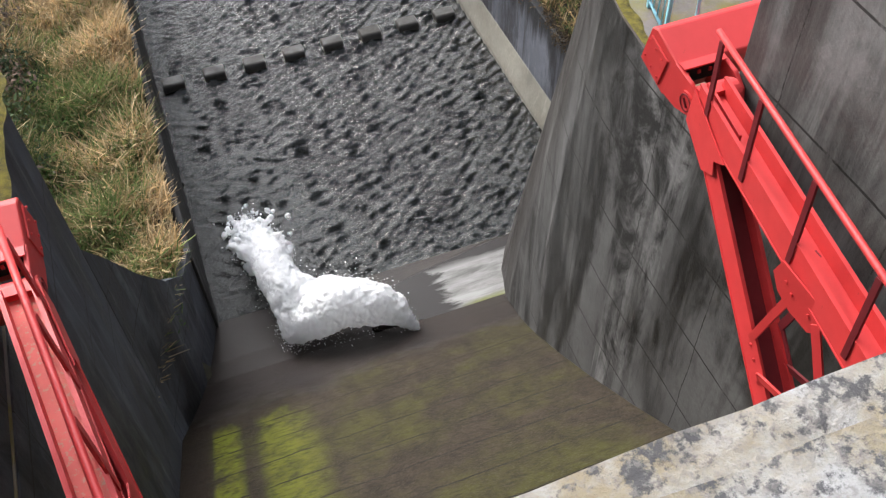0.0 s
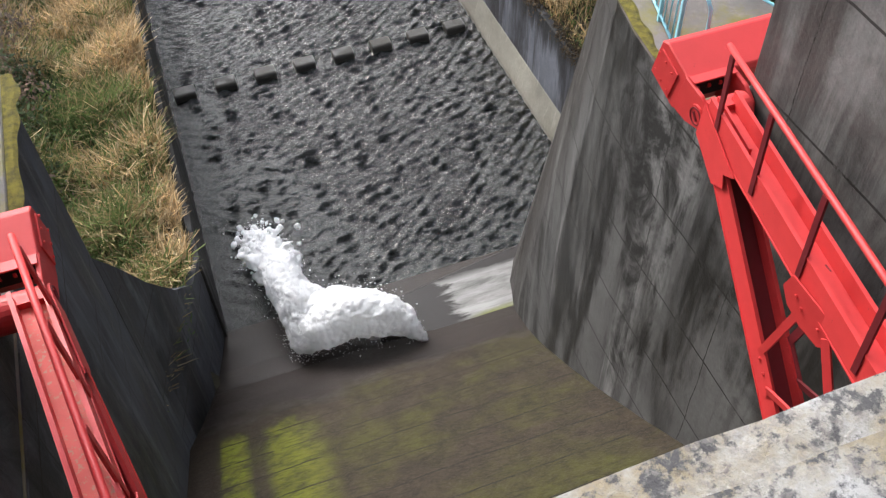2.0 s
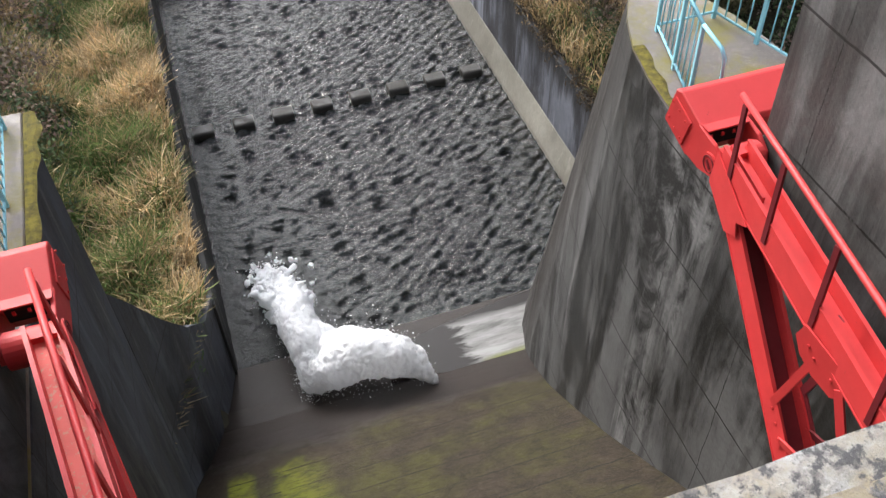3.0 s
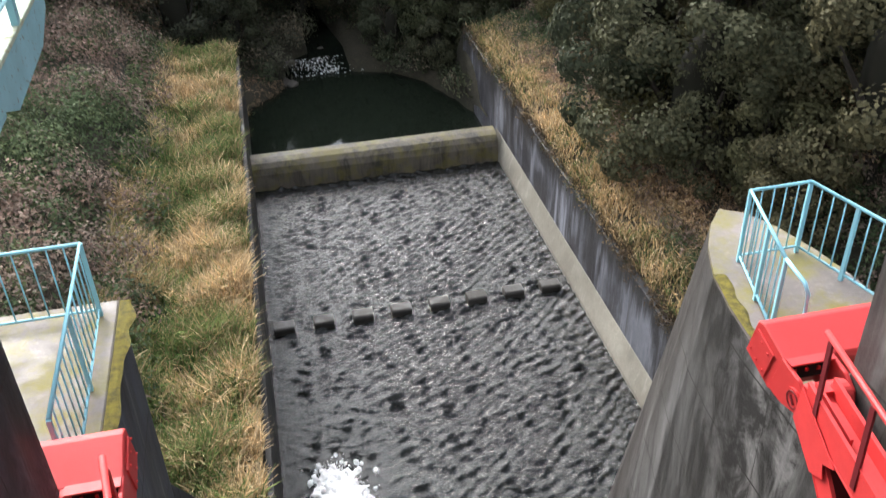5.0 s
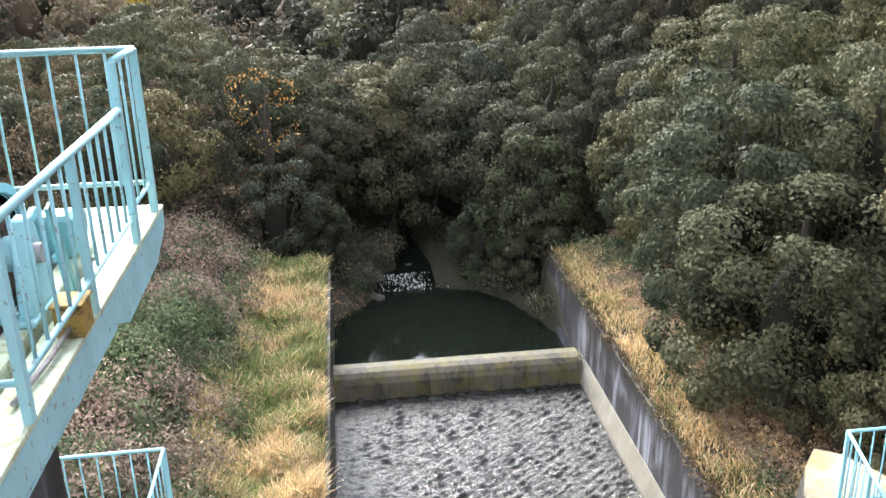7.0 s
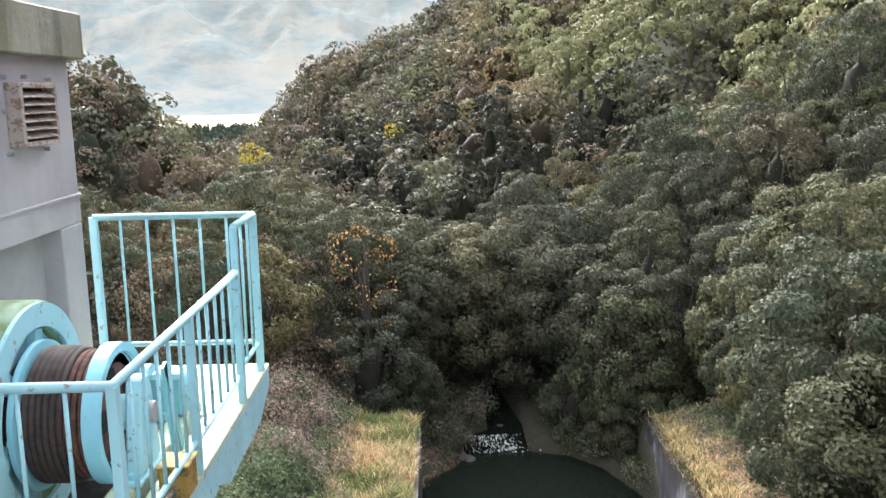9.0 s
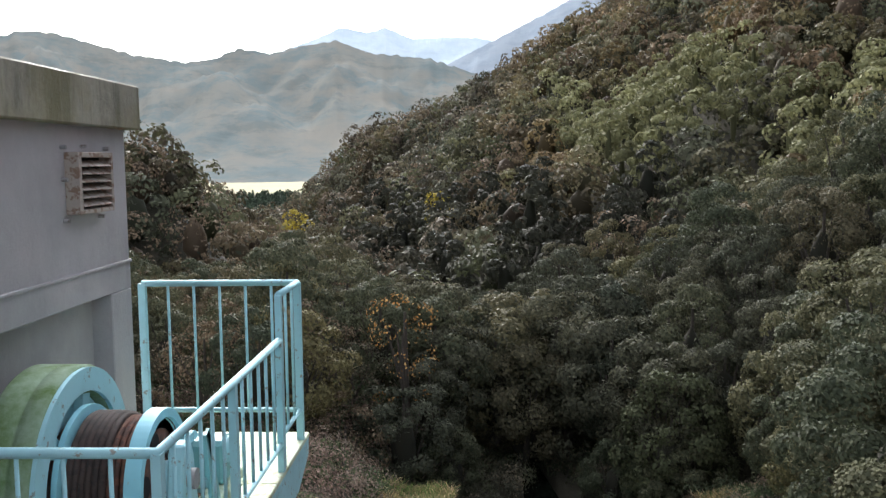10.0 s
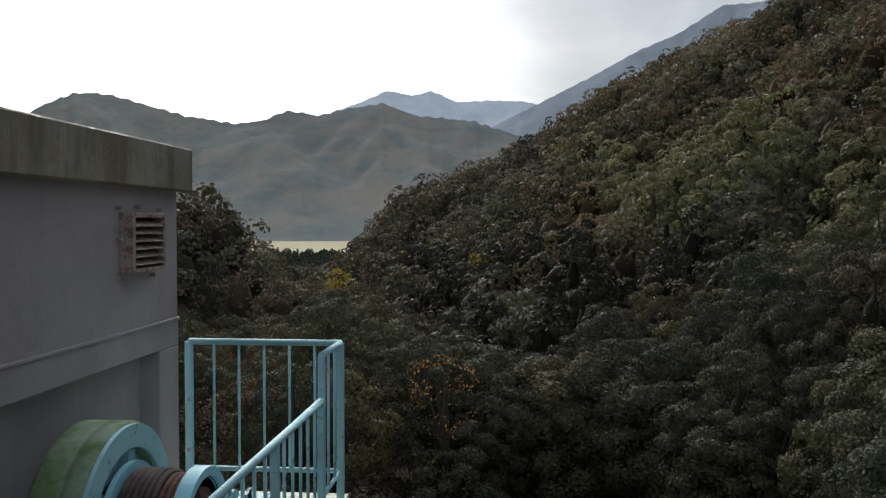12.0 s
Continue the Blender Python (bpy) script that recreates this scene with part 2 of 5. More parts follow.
M_RED = paint("red_gate_paint", (0.60, 0.038, 0.040), (0.27, 0.02, 0.02), 0.42, 0.25)
M_RED_DUST = paint("dusty_red_paint", (0.62, 0.12, 0.10), (0.42, 0.27, 0.20), 0.6, 0.5, 0.56)
# darker copy of the gate red, mainly for parts painted as shaded
M_DARKRED = paint("darkened_gate_red", (0.17, 0.012, 0.018), (0.09, 0.02, 0.02), 0.5)
M_BLUE = paint("pale_blue_rail_paint", (0.27, 0.60, 0.72), (0.30, 0.33, 0.30), 0.45, 0.25, 0.66)
M_BLUE_OLD = paint("worn_pale_blue_paint", (0.33, 0.60, 0.68), (0.20, 0.14, 0.10), 0.5, 0.45, 0.60)
M_DECK = paint("pale_green_deck_paint", (0.52, 0.60, 0.47), (0.36, 0.36, 0.20), 0.6, 0.4, 0.52)
M_TEAL = paint("teal_machine_paint", (0.16, 0.38, 0.42), (0.10, 0.10, 0.09), 0.4, 0.4)
M_RUST = paint("rusty_rope_drum_steel", (0.135, 0.060, 0.042), (0.05, 0.028, 0.024), 0.8, 0.6, 0.5)
M_ROPE = paint("dark_greasy_rope", (0.050, 0.032, 0.028), (0.020, 0.015, 0.014), 0.7, 0.6, 0.5)
M_BROWN = paint("brown_switch_box_paint", (0.34, 0.22, 0.05), (0.10, 0.07, 0.04), 0.6, 0.5, 0.5)
M_STEEL = paint("dull_grey_steel", (0.30, 0.29, 0.30), (0.15, 0.11, 0.09), 0.5, 0.4, 0.55)
M_HOLE = Mat("dark_inside").done((0.012, 0.011, 0.012), 0.9)
M_LOUVRE = paint("rusty_louvre_paint", (0.36, 0.31, 0.28), (0.17, 0.09, 0.06), 0.7, 0.6, 0.50)


def gear_material():
    k = Mat("mossy_gear_rim")
    n = k.noise(4, 6, 0.7)
    c = k.mix(k.grey(n, 0.35, 0.6), (0.085, 0.15, 0.045), (0.22, 0.31, 0.22))
    k.bump(k.noise(40, 5, 0.7), 0.3, 0.01)
    return k.done(c, 0.85)


M_GEAR = gear_material()


def parapet_material():
    k = Mat("lichen_speckled_parapet")
    a, b, big = k.noise(110, 6, 0.75), k.noise(48, 6, 0.70), k.noise(9, 6, 0.7)
    c = k.mix(k.grey(big, 0.42, 0.58), (0.44, 0.435, 0.43), (0.33, 0.28, 0.20))
    c = k.mix(k.grey(b, 0.51, 0.58), c, (0.10, 0.10, 0.105))
    c = k.mix(k.math("MULTIPLY", k.grey(a, 0.5, 0.6), 0.6), c, (0.27, 0.25, 0.24))
    k.bump(k.math("ADD", a, b), 0.8, 0.006)
    return k.done(c, 0.9)


M_PARAPET = parapet_material()


def water_material(name, deep, rough, scale, strength, spec=0.5):
    k = Mat(name)
    n1, n2 = k.noise(scale, 4, 0.55, (1.0, 1.7, 1.0), 0.6), k.noise(scale * 4, 3, 0.6)
    k.bump(k.math("ADD", n1, k.math("MULTIPLY", n2, 0.2)), strength, 0.1)
    k.p.inputs["IOR"].default_value = 1.33
    return k.done(k.mix(k.noise(0.25, 4), deep, tuple(1.8 * v for v in deep)), rough, 0.0, spec)


M_WATER = water_material("dark_rippled_water", (0.008, 0.0085, 0.0075), 0.035, 8.0, 0.6, 1.0)
M_POOL = water_material("still_dark_pool_water", (0.005, 0.007, 0.005), 0.05, 0.7, 0.05, 0.2)


def foam_material():
    k = Mat("white_water_foam")
    n = k.noise(9, 6, 0.7)
    k.bump(n, 0.6, 0.05)
    k.p.inputs["Subsurface Weight"].default_value = 0.4
    k.p.inputs["Subsurface Radius"].default_value = (0.3, 0.3, 0.3)
    tr = k.node("ShaderNodeBsdfTranslucent")
    tr.inputs["Color"].default_value = (0.97, 0.98, 0.99, 1)
    k.done((0.99, 0.99, 1.0), 0.9, 0.0, 0.1)
    ms = k.node("ShaderNodeMixShader", Fac=0.4)
    k.link(k.p.outputs[0], ms.inputs[1])
    k.link(tr.outputs[0], ms.inputs[2])
    k.link(ms.outputs[0], k.t.nodes["Material Output"].inputs["Surface"])
    return k.m


M_FOAM = foam_material()


def leaf_material(name, lo, mid, hi, trans=0.3, tinted=False, rough=0.75):
    """Foliage: colour varies from leaf clump to leaf clump and from tree to tree."""
    k = Mat(name)
    geo = k.node("ShaderNodeNewGeometry")
    c = k.ramp(geo.outputs["Random Per Island"], [(0.0, lo), (0.5, mid), (1.0, hi)])
    if tinted:
        at = k.node("ShaderNodeAttribute")
        at.attribute_name = "tint"
        c = k.mix(1.0, c, at.outputs["Color"], "MULTIPLY")
    else:
        oi = k.node("ShaderNodeObjectInfo")
        c = k.mix(1.0, c, k.ramp(oi.outputs["Random"], [(0.0, (0.70, 0.80, 0.75)), (0.45, (1.0, 1.0, 0.9)), (0.8, (1.25, 1.2, 1.0)), (1.0, (1.35, 1.15, 0.95))]), "MULTIPLY")
    tr = k.node("ShaderNodeBsdfTranslucent")
    k.link(c, tr.inputs["Color"])
    k.done(c, rough, 0.0, 0.08)
    ms = k.node("ShaderNodeMixShader", Fac=trans)
    k.link(k.p.outputs[0], ms.inputs[1])
    k.link(tr.outputs[0], ms.inputs[2])
    k.link(ms.outputs[0], k.t.nodes["Material Output"].inputs["Surface"])
    return k.m


M_LEAF = leaf_material("evergreen_leaves", (0.047, 0.052, 0.036), (0.080, 0.085, 0.057), (0.124, 0.126, 0.086), 0.25, rough=0.6)
M_WOODS = leaf_material("woodland_leaves", (0.74, 0.75, 0.74), (1.0, 1.0, 1.0), (1.32, 1.3, 1.26), 0.28, tinted=True, rough=0.6)
M_BUSH = leaf_material("bank_shrub_leaves", (0.68, 0.68, 0.68), (1.0, 1.0, 1.0), (1.4, 1.38, 1.35), tinted=True)
M_GRASS = leaf_material("bank_grass", (0.6, 0.6, 0.6), (1.0, 1.0, 1.0), (1.5, 1.45, 1.4), tinted=True)


def bark_material():
    k = Mat("tree_bark")
    k.bump(k.noise(12, 5, 0.7, (1, 1, 0.2)), 0.6, 0.03)
    return k.done(k.mix(k.noise(3, 5), (0.030, 0.025, 0.020), (0.075, 0.063, 0.052)), 0.9)


M_BARK = bark_material()
# dark colour of the added crown cores, for shade between the leaves
M_CROWN_SHADE = Mat("inner_crown_shade").done((0.022, 0.021, 0.014), 0.95)


def soil_material():
    k = Mat("leafy_soil_ground")
    a, b = k.noise(0.35, 6, 0.65), k.noise(5, 6, 0.7)
    c = k.mix(k.grey(a, 0.35, 0.65), (0.016, 0.017, 0.010), (0.036, 0.031, 0.020))
    c = k.mix(k.grey(b, 0.45, 0.7), c, (0.050, 0.042, 0.026))
    # fields on the far valley floor
    y = k.span(k.axis("Y"), 560, 640)
    c = k.mix(y, c, k.mix(k.grey(k.noise(0.02, 3), 0.4, 0.6), (0.30, 0.31, 0.17), (0.36, 0.30, 0.19)))
    k.bump(b, 0.7, 0.08)
    return k.done(c, 0.95)


M_SOIL = soil_material()


def rock_material():
    k = Mat("stream_rock")
    k.bump(k.noise(6, 6, 0.7), 0.6, 0.05)
    return k.done(k.mix(k.noise(2.5, 6, 0.7), (0.035, 0.033, 0.030), (0.13, 0.115, 0.10)), 0.85)


M_ROCK = rock_material()


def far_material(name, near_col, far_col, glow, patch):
    """Wooded mountains far behind, with the bright haze put into colour and emission."""
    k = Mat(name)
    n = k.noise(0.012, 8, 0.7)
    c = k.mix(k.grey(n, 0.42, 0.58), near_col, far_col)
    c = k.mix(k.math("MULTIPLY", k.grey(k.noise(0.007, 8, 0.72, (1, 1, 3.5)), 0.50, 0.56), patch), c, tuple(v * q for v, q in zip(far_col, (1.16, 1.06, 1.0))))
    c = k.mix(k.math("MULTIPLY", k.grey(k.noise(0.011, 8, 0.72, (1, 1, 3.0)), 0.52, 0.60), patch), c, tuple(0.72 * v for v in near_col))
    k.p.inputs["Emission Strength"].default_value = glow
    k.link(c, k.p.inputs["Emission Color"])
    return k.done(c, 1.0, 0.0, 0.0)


# haze painted by distance: the farther range is paler, bluer and glows more
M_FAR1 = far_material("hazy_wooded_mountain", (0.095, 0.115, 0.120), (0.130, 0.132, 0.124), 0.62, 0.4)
M_FAR2 = far_material("haze_blue_far_mountain", (0.24, 0.29, 0.35), (0.27, 0.32, 0.38), 0.9, 0.2)
M_FAR3 = far_material("haze_grey_mountain", (0.15, 0.18, 0.22), (0.18, 0.21, 0.25), 0.7, 0.2)


# ================= builders =================
PLACE = {}


def thing(name, at=(0, 0, 0), label="", category="", group="", kind=""):
    """An Empty at the base of a thing, which carries its parts."""
    ob = tagged(new(name), label, category, group, kind)
    ob.location = at
    ob.empty_display_size = 0.2
    PLACE[ob] = Vector(at)
    return ob


def part(name, bm, material, parent=None, label="", smooth=False):
    """Links a bmesh, given in world places, as one mesh object, under a thing or part if one is given."""
    base = PLACE.get(parent, Vector())
    if base.length:
        bmesh.ops.translate(bm, vec=-base, verts=bm.verts)
    data = bpy.data.meshes.new(name)
    bmesh.ops.recalc_face_normals(bm, faces=bm.faces)
    if smooth:
        for fc in bm.faces:
            fc.smooth = True
    bm.to_mesh(data)
    bm.free()
    data.materials.append(material)
    ob = new(name, data)
    if parent is not None:
        ob.parent = parent
    PLACE[ob] = base
    if label:
        ob["label"] = label
    return ob


def structure(name, bm, material, label, category, smooth=False):
    return tagged(part(name, bm, material, smooth=smooth), label, category, kind="structure")


def bevelled(bm, width, edges=None, segments=1):
    if width:
        bmesh.ops.bevel(bm, geom=edges or bm.edges[:], offset=width, segments=segments, affect="EDGES", clamp_overlap=True)
    return bm


def box(x0, x1, y0, y1, z0, z1, bevel=0.0, bm=None):
    own = bm is None
    bm = bm or bmesh.new()
    m = Matrix.LocRotScale(((x0 + x1) / 2, (y0 + y1) / 2, (z0 + z1) / 2), None, (x1 - x0, y1 - y0, z1 - z0))
    bmesh.ops.create_cube(bm, size=1, matrix=m)
    return bevelled(bm, bevel) if own else bm


def prism(points, axis, a, b, bevel=0.0, bm=None):
    """A polygon in the plane across an axis, pulled from a to b along it."""
    own = bm is None
    bm = bm or bmesh.new()

    def at(u, v, w):
        return {"x": (w, u, v), "y": (u, w, v), "z": (u, v, w)}[axis]

    lo = [bm.verts.new(at(u, v, a)) for u, v in points]
    hi = [bm.verts.new(at(u, v, b)) for u, v in points]
    n = len(points)
    bm.faces.new(lo[::-1])
    bm.faces.new(hi)
    for i in range(n):
        bm.faces.new((lo[i], lo[(i + 1) % n], hi[(i + 1) % n], hi[i]))
    bmesh.ops.recalc_face_normals(bm, faces=bm.faces)
    return bevelled(bm, bevel) if own else bm


def tube(path, r, sides=8, bm=None):
    """A round bar along a list of points, with mitred bends."""
    bm = bm or bmesh.new()
    pts = [Vector(p) for p in path]
    rings = []
    for i, p in enumerate(pts):
        d = ((pts[min(i + 1, len(pts) - 1)] - p).normalized() + (p - pts[max(i - 1, 0)]).normalized()).normalized()
        s = d.cross(Vector((0.31, 0.2, 0.93))).normalized()
        u = s.cross(d)
        rings.append([bm.verts.new(p + r * (math.cos(a) * s + math.sin(a) * u)) for a in (2 * math.pi * j / sides for j in range(sides))])
    for a, b in zip(rings, rings[1:]):
        for j in range(sides):
            bm.faces.new((a[j], a[(j + 1) % sides], b[(j + 1) % sides], b[j])).smooth = True
    bm.faces.new(rings[0][::-1])
    bm.faces.new(rings[-1])
    return bm


def bar(p, q, across, wide, deep, bm=None):
    """A flat bar from p to q; across: the way of its width."""
    bm = bm or bmesh.new()
    p, q = Vector(p), Vector(q)
    d = (q - p).normalized()
    s = (Vector(across) - d * d.dot(Vector(across))).normalized()
    u = d.cross(s)
    ring = [[bm.verts.new(e + s * a * wide / 2 + u * b * deep / 2) for a, b in ((-1, -1), (1, -1), (1, 1), (-1, 1))] for e in (p, q)]
    for i in range(4):
        bm.faces.new((ring[0][i], ring[0][(i + 1) % 4], ring[1][(i + 1) % 4], ring[1][i]))
    bm.faces.new(ring[0][::-1])
    bm.faces.new(ring[1])
    return bm


def disc(centre, r, depth, sides=32, r2=None, bm=None):
    """A round plate across x."""
    bm = bm or bmesh.new()
    m = Matrix.Translation(centre) @ Matrix.Rotation(radians(90), 4, "Y")
    bmesh.ops.create_cone(bm, cap_ends=True, segments=sides, radius1=r, radius2=r if r2 is None else r2, depth=depth, matrix=m)
    return bm


def lathe(profile, centre, sides=48):
    """A ring-shaped body about x: profile of (x, r)."""
    bm = bmesh.new()
    rings = [[bm.verts.new((centre[0] + x, centre[1] + r * math.cos(a), centre[2] + r * math.sin(a))) for a in (2 * math.pi * j / sides for j in range(sides))] for x, r in profile]
    for a, b in zip(rings, rings[1:] + rings[:1]):
        for j in range(sides):
            bm.faces.new((a[j], a[(j + 1) % sides], b[(j + 1) % sides], b[j]))
    bmesh.ops.recalc_face_normals(bm, faces=bm.faces)
    return bm


def soup(name, verts, faces, material, tints=None, parent=None):
    """One mesh from number arrays, with a colour for each corner point."""
    data = bpy.data.meshes.new(name)
    data.vertices.add(len(verts))
    data.vertices.foreach_set("co", np.asarray(verts, np.float32).ravel())
    k = faces.shape[1]
    data.loops.add(faces.size)
    data.loops.foreach_set("vertex_index", np.asarray(faces, np.int32).ravel())
    data.polygons.add(len(faces))
    data.polygons.foreach_set("loop_start", np.arange(0, faces.size, k, dtype=np.int32))
    data.update(calc_edges=True)
    if tints is not None:
        at = data.attributes.new("tint", "FLOAT_COLOR", "POINT")
        at.data.foreach_set("color", np.concatenate([tints, np.ones((len(tints), 1))], 1).astype(np.float32).ravel())
    data.materials.append(material)
    ob = new(name, data)
    if parent is not None:
        ob.parent = parent
    return ob


# ================= ground and water =================
rng = np.random.default_rng(7)


def stream_x(y):
    return 4.5 - 0.33 * np.maximum(0, y - 56) + 0.06 * np.maximum(0, y - 260)


def smooth(v, a, b):
    t = np.clip((v - a) / (b - a), 0, 1)
    return t * t * (3 - 2 * t)


def wavy(x, y, s, seed=0.0):
    return (np.sin(x / s + 1.3 * np.sin(y / (1.7 * s) + seed)) + np.sin(y / (0.8 * s) + 1.1 * np.sin(x / (1.3 * s) + 2 + seed))) / 2


def shore_y(x):
    """The back shore of the pool: a beach on the west, a cove where the stream comes in, a rocky bank on the east."""
    return np.interp(x, [-1.5, -0.6, 1.2, 2.0, 4.2, 5.0, 7.0, 8.5, 9.6, 10.3], [43.6, 44.4, 46.6, 60.0, 60.0, 47.6, 46.9, 45.2, 42.4, 40.2])


def ground_z(x, y):
    x, y = np.asarray(x, float), np.asarray(y, float)
    u = x - stream_x(y)
    bank = 3.4 - 2.6 * smooth(y, 43.2, 46.5)
    edge = 5.75 - 4.2 * smooth(y, 46.5, 52)
    right = np.maximum(0, u - edge)
    left = np.maximum(0, -u - edge)
    zr = bank + 0.10 * right + 0.455 * np.maximum(0, right - 2.2) * smooth(right, 2.0, 6) + 9.0 * smooth(right, 3, 40) * smooth(y, 90, 200)
    zr = zr + np.interp(right, [0, 27, 40, 50, 90, 117, 135, 152, 200], [0, 2.5, -3.0, -5.5, -4.5, -5.2, -7.5, -11, -16]) * smooth(y, 150, 245)
    zr = zr - 1.0 * np.maximum(0, y - 262) * smooth(right, 0, 20)
    zl = bank + 0.12 * left + 0.50 * np.maximum(0, left - 2.0) * smooth(left, 1.5, 6)
    zl = np.minimum(zl, 5.6 + 0.02 * left)
    hill = np.minimum(1.05 * np.maximum(0, left - 7.6), 16.0 + 0.03 * left) - 0.8 * np.maximum(0, y - 124)
    back = smooth(y, 80, 98)
    zl = zl * (1 - back) + np.maximum(hill, 0.02 * left) * back
    far = smooth(y, 300, 420)
    z = np.where(u > 0, zr, zl)
    z = np.where((right <= 0) & (left <= 0), -0.7 + 1.35 * smooth(y - shore_y(x), -1.2, 1.6), z)
    z = np.where((right <= 0) & (left <= 0) & (y < 38.5), -1.6, z)
    bumpy = 0.25 * wavy(x, y, 1.9) + 0.6 * wavy(x, y, 9, 1.0) * smooth(np.maximum(right, left), 4, 20) + 1.8 * wavy(x, y, 31, 2.0) * smooth(np.maximum(right, left), 15, 60)
    z = z + bumpy * smooth(np.maximum(right, left), 1.0, 3.0)
    # side gullies between wooded spurs, running down to the stream
    along = y - 0.35 * right + 6 * np.sin(right / 17.0)
    gully = 0.5 - 0.5 * np.cos((along - 58) / 52.0 * 2 * math.pi)
    z = z - 6.0 * gully * smooth(right, 5, 30) * smooth(y, 60, 84) * (1 - smooth(y, 200, 250)) * np.where(u > 0, 1, 0)
    z = np.maximum(z, -1.6)
    z = z * (1 - far)
    z = np.where((y < 15.2) & (x > -2.5 + 0.30 * np.maximum(0, y - 10.7)) & (x < 9), -1.6, z)
    return np.where(y < 6, np.where(np.abs(x - 1.7) < 9, -1.6, np.minimum(z, 14)), z)


gx = np.unique(np.round(np.concatenate([[-4500, -2500, -1400, -800, -500, -320], np.arange(-220, -60, 8), np.arange(-60, -12, 1.5), np.arange(-12, -1.5, 0.6), [-1.18, -1.10, -0.6],
                                        np.arange(0, 10, 0.5), [10.1, 10.24, 10.36, 10.6], np.arange(11, 22, 0.6), np.arange(22, 70, 1.5), np.arange(70, 240, 8), [320, 500, 800, 1400, 2500, 4500]]), 2))
gy = np.unique(np.round(np.concatenate([[-600, -200, -60, -20, 0, 4], np.arange(6, 39, 0.8), np.arange(39, 58, 0.4), np.arange(56, 120, 1.5), np.arange(120, 440, 5), [500, 640, 800, 1000, 1400, 2000, 3000, 4800]]), 2))
GX, GY = np.meshgrid(gx, gy, indexing="ij")
gv = np.stack([GX, GY, ground_z(GX, GY)], -1).reshape(-1, 3)
ni, nj = len(gx), len(gy)
ii, jj = np.meshgrid(np.arange(ni - 1), np.arange(nj - 1), indexing="ij")
k0 = (ii * nj + jj).ravel()
gf = np.stack([k0, k0 + nj, k0 + nj + 1, k0 + 1], 1)
tagged(soup("ground", gv, gf, M_SOIL), "earth and leaf-litter slopes of a wooded valley", "ground", kind="structure")


def water_sheet(name, x0, x1, y0, y1, step, amp, z, mat, label, waves=(0.18, 0.5)):
    xs, ys = np.arange(x0, x1 + 1e-6, step), np.arange(y0, y1 + 1e-6, step)
    X, Y = np.meshgrid(xs, ys, indexing="ij")
    calm = 0.35 + 0.65 * smooth(X, x0, x0 + 1.0)
    w = np.zeros_like(X)
    for k in range(34):
        a, s = rng.uniform(-0.85, 0.85) + 1.55, rng.uniform(*waves)
        kx, ky = math.cos(a) * 6.28 / s, math.sin(a) * 6.28 / s
        w += s ** 0.8 * np.sin(kx * X + ky * Y + rng.uniform(0, 6.28) + 1.2 * np.sin(0.7 * X * rng.uniform(-1, 1) + 0.9 * Y * rng.uniform(-1, 1)))
    w = amp / 3.0 * calm * (w + 0.16 * np.abs(w) * w)
    v = np.stack([X, Y, z + w], -1).reshape(-1, 3)
    n, m = len(xs), len(ys)
    a, b = np.meshgrid(np.arange(n - 1), np.arange(m - 1), indexing="ij")
    k = (a * m + b).ravel()
    ob = soup(name, v, np.stack([k, k + m, k + m + 1, k + 1], 1), mat)
    ob.data.shade_smooth()
    return tagged(ob, label, "water", kind="structure")


water_sheet("water_basin", -1.05, 10.05, 14.9, 35.75, 0.048, 0.031, 0.0, M_WATER, "dark choppy water in the concrete stilling basin")
water_sheet("water_pool", -1.05, 12.0, 36.95, 49.5, 0.35, 0.004, 0.02, M_POOL, "still dark pool beyond the end weir")

# ================= dam concrete =================
# right pier: curved nose, battered towards its foot
NOSE = [(5.65, 7.9, 0.0), (5.70, 8.5, 0.25), (5.82, 9.2, 0.55), (6.05, 9.85, 0.8), (6.35, 10.4, 0.95), (6.68, 10.8, 1.0), (7.0, 10.6, 0.95), (7.28, 10.1, 0.8), (7.5, 9.4, 0.55), (7.62, 8.7, 0.25), (7.7, 7.9, 0.0)]


def pier_bm(z0, z1, zs):
    bm = bmesh.new()
    rings = []
    for z in zs:
        lean = 0.285 * (12.45 - z)
        rings.append([bm.verts.new((x, y + lean * s, z)) for x, y, s in [(5.65, -3, 0), (5.65, 3, 0)] + NOSE + [(7.7, 3, 0), (7.7, -3, 0)]])
    n = len(rings[0])
    for a, b in zip(rings, rings[1:]):
        for i in range(n):
            bm.faces.new((a[i], a[(i + 1) % n], b[(i + 1) % n], b[i]))
    bm.faces.new(rings[0][::-1])
    bm.faces.new(rings[-1])
    return bm


structure("pier_east", pier_bm(-1.5, 12.38, [-1.5, 2, 6, 9.5, 12.38]), M_PIER, "tall streaked concrete gate pier with a rounded nose", "pier")
structure("pier_east_top", pier_bm(12.38, 12.45, [12.384, 12.45]), M_TOP, "pale mossy concrete top of the gate pier", "pier")
# tower that carries the hoist deck
M_TOWER = concrete("weathered_tower_concrete", (0.235, 0.23, 0.228), (0.025, 0.023, 0.022), 0.75, 0.4, joints=1.5, bands=0.5)
structure("tower_east", box(5.654, 8.6, -3, 6.1, 12.454, 26, 0.03), M_TOWER, "weathered concrete tower above the gate pier", "tower")

structure("pier_west", box(-4.7, -2.25, -3, 10.72, -1.5, 12.38, 0.04), M_PIER_DARK, "dark blue-grey concrete gate pier with a square end", "pier")
structure("pier_west_top", box(-4.7, -2.25, -3, 10.72, 12.384, 12.45, 0.02), M_TOP, "pale mossy concrete top of the gate pier", "pier")
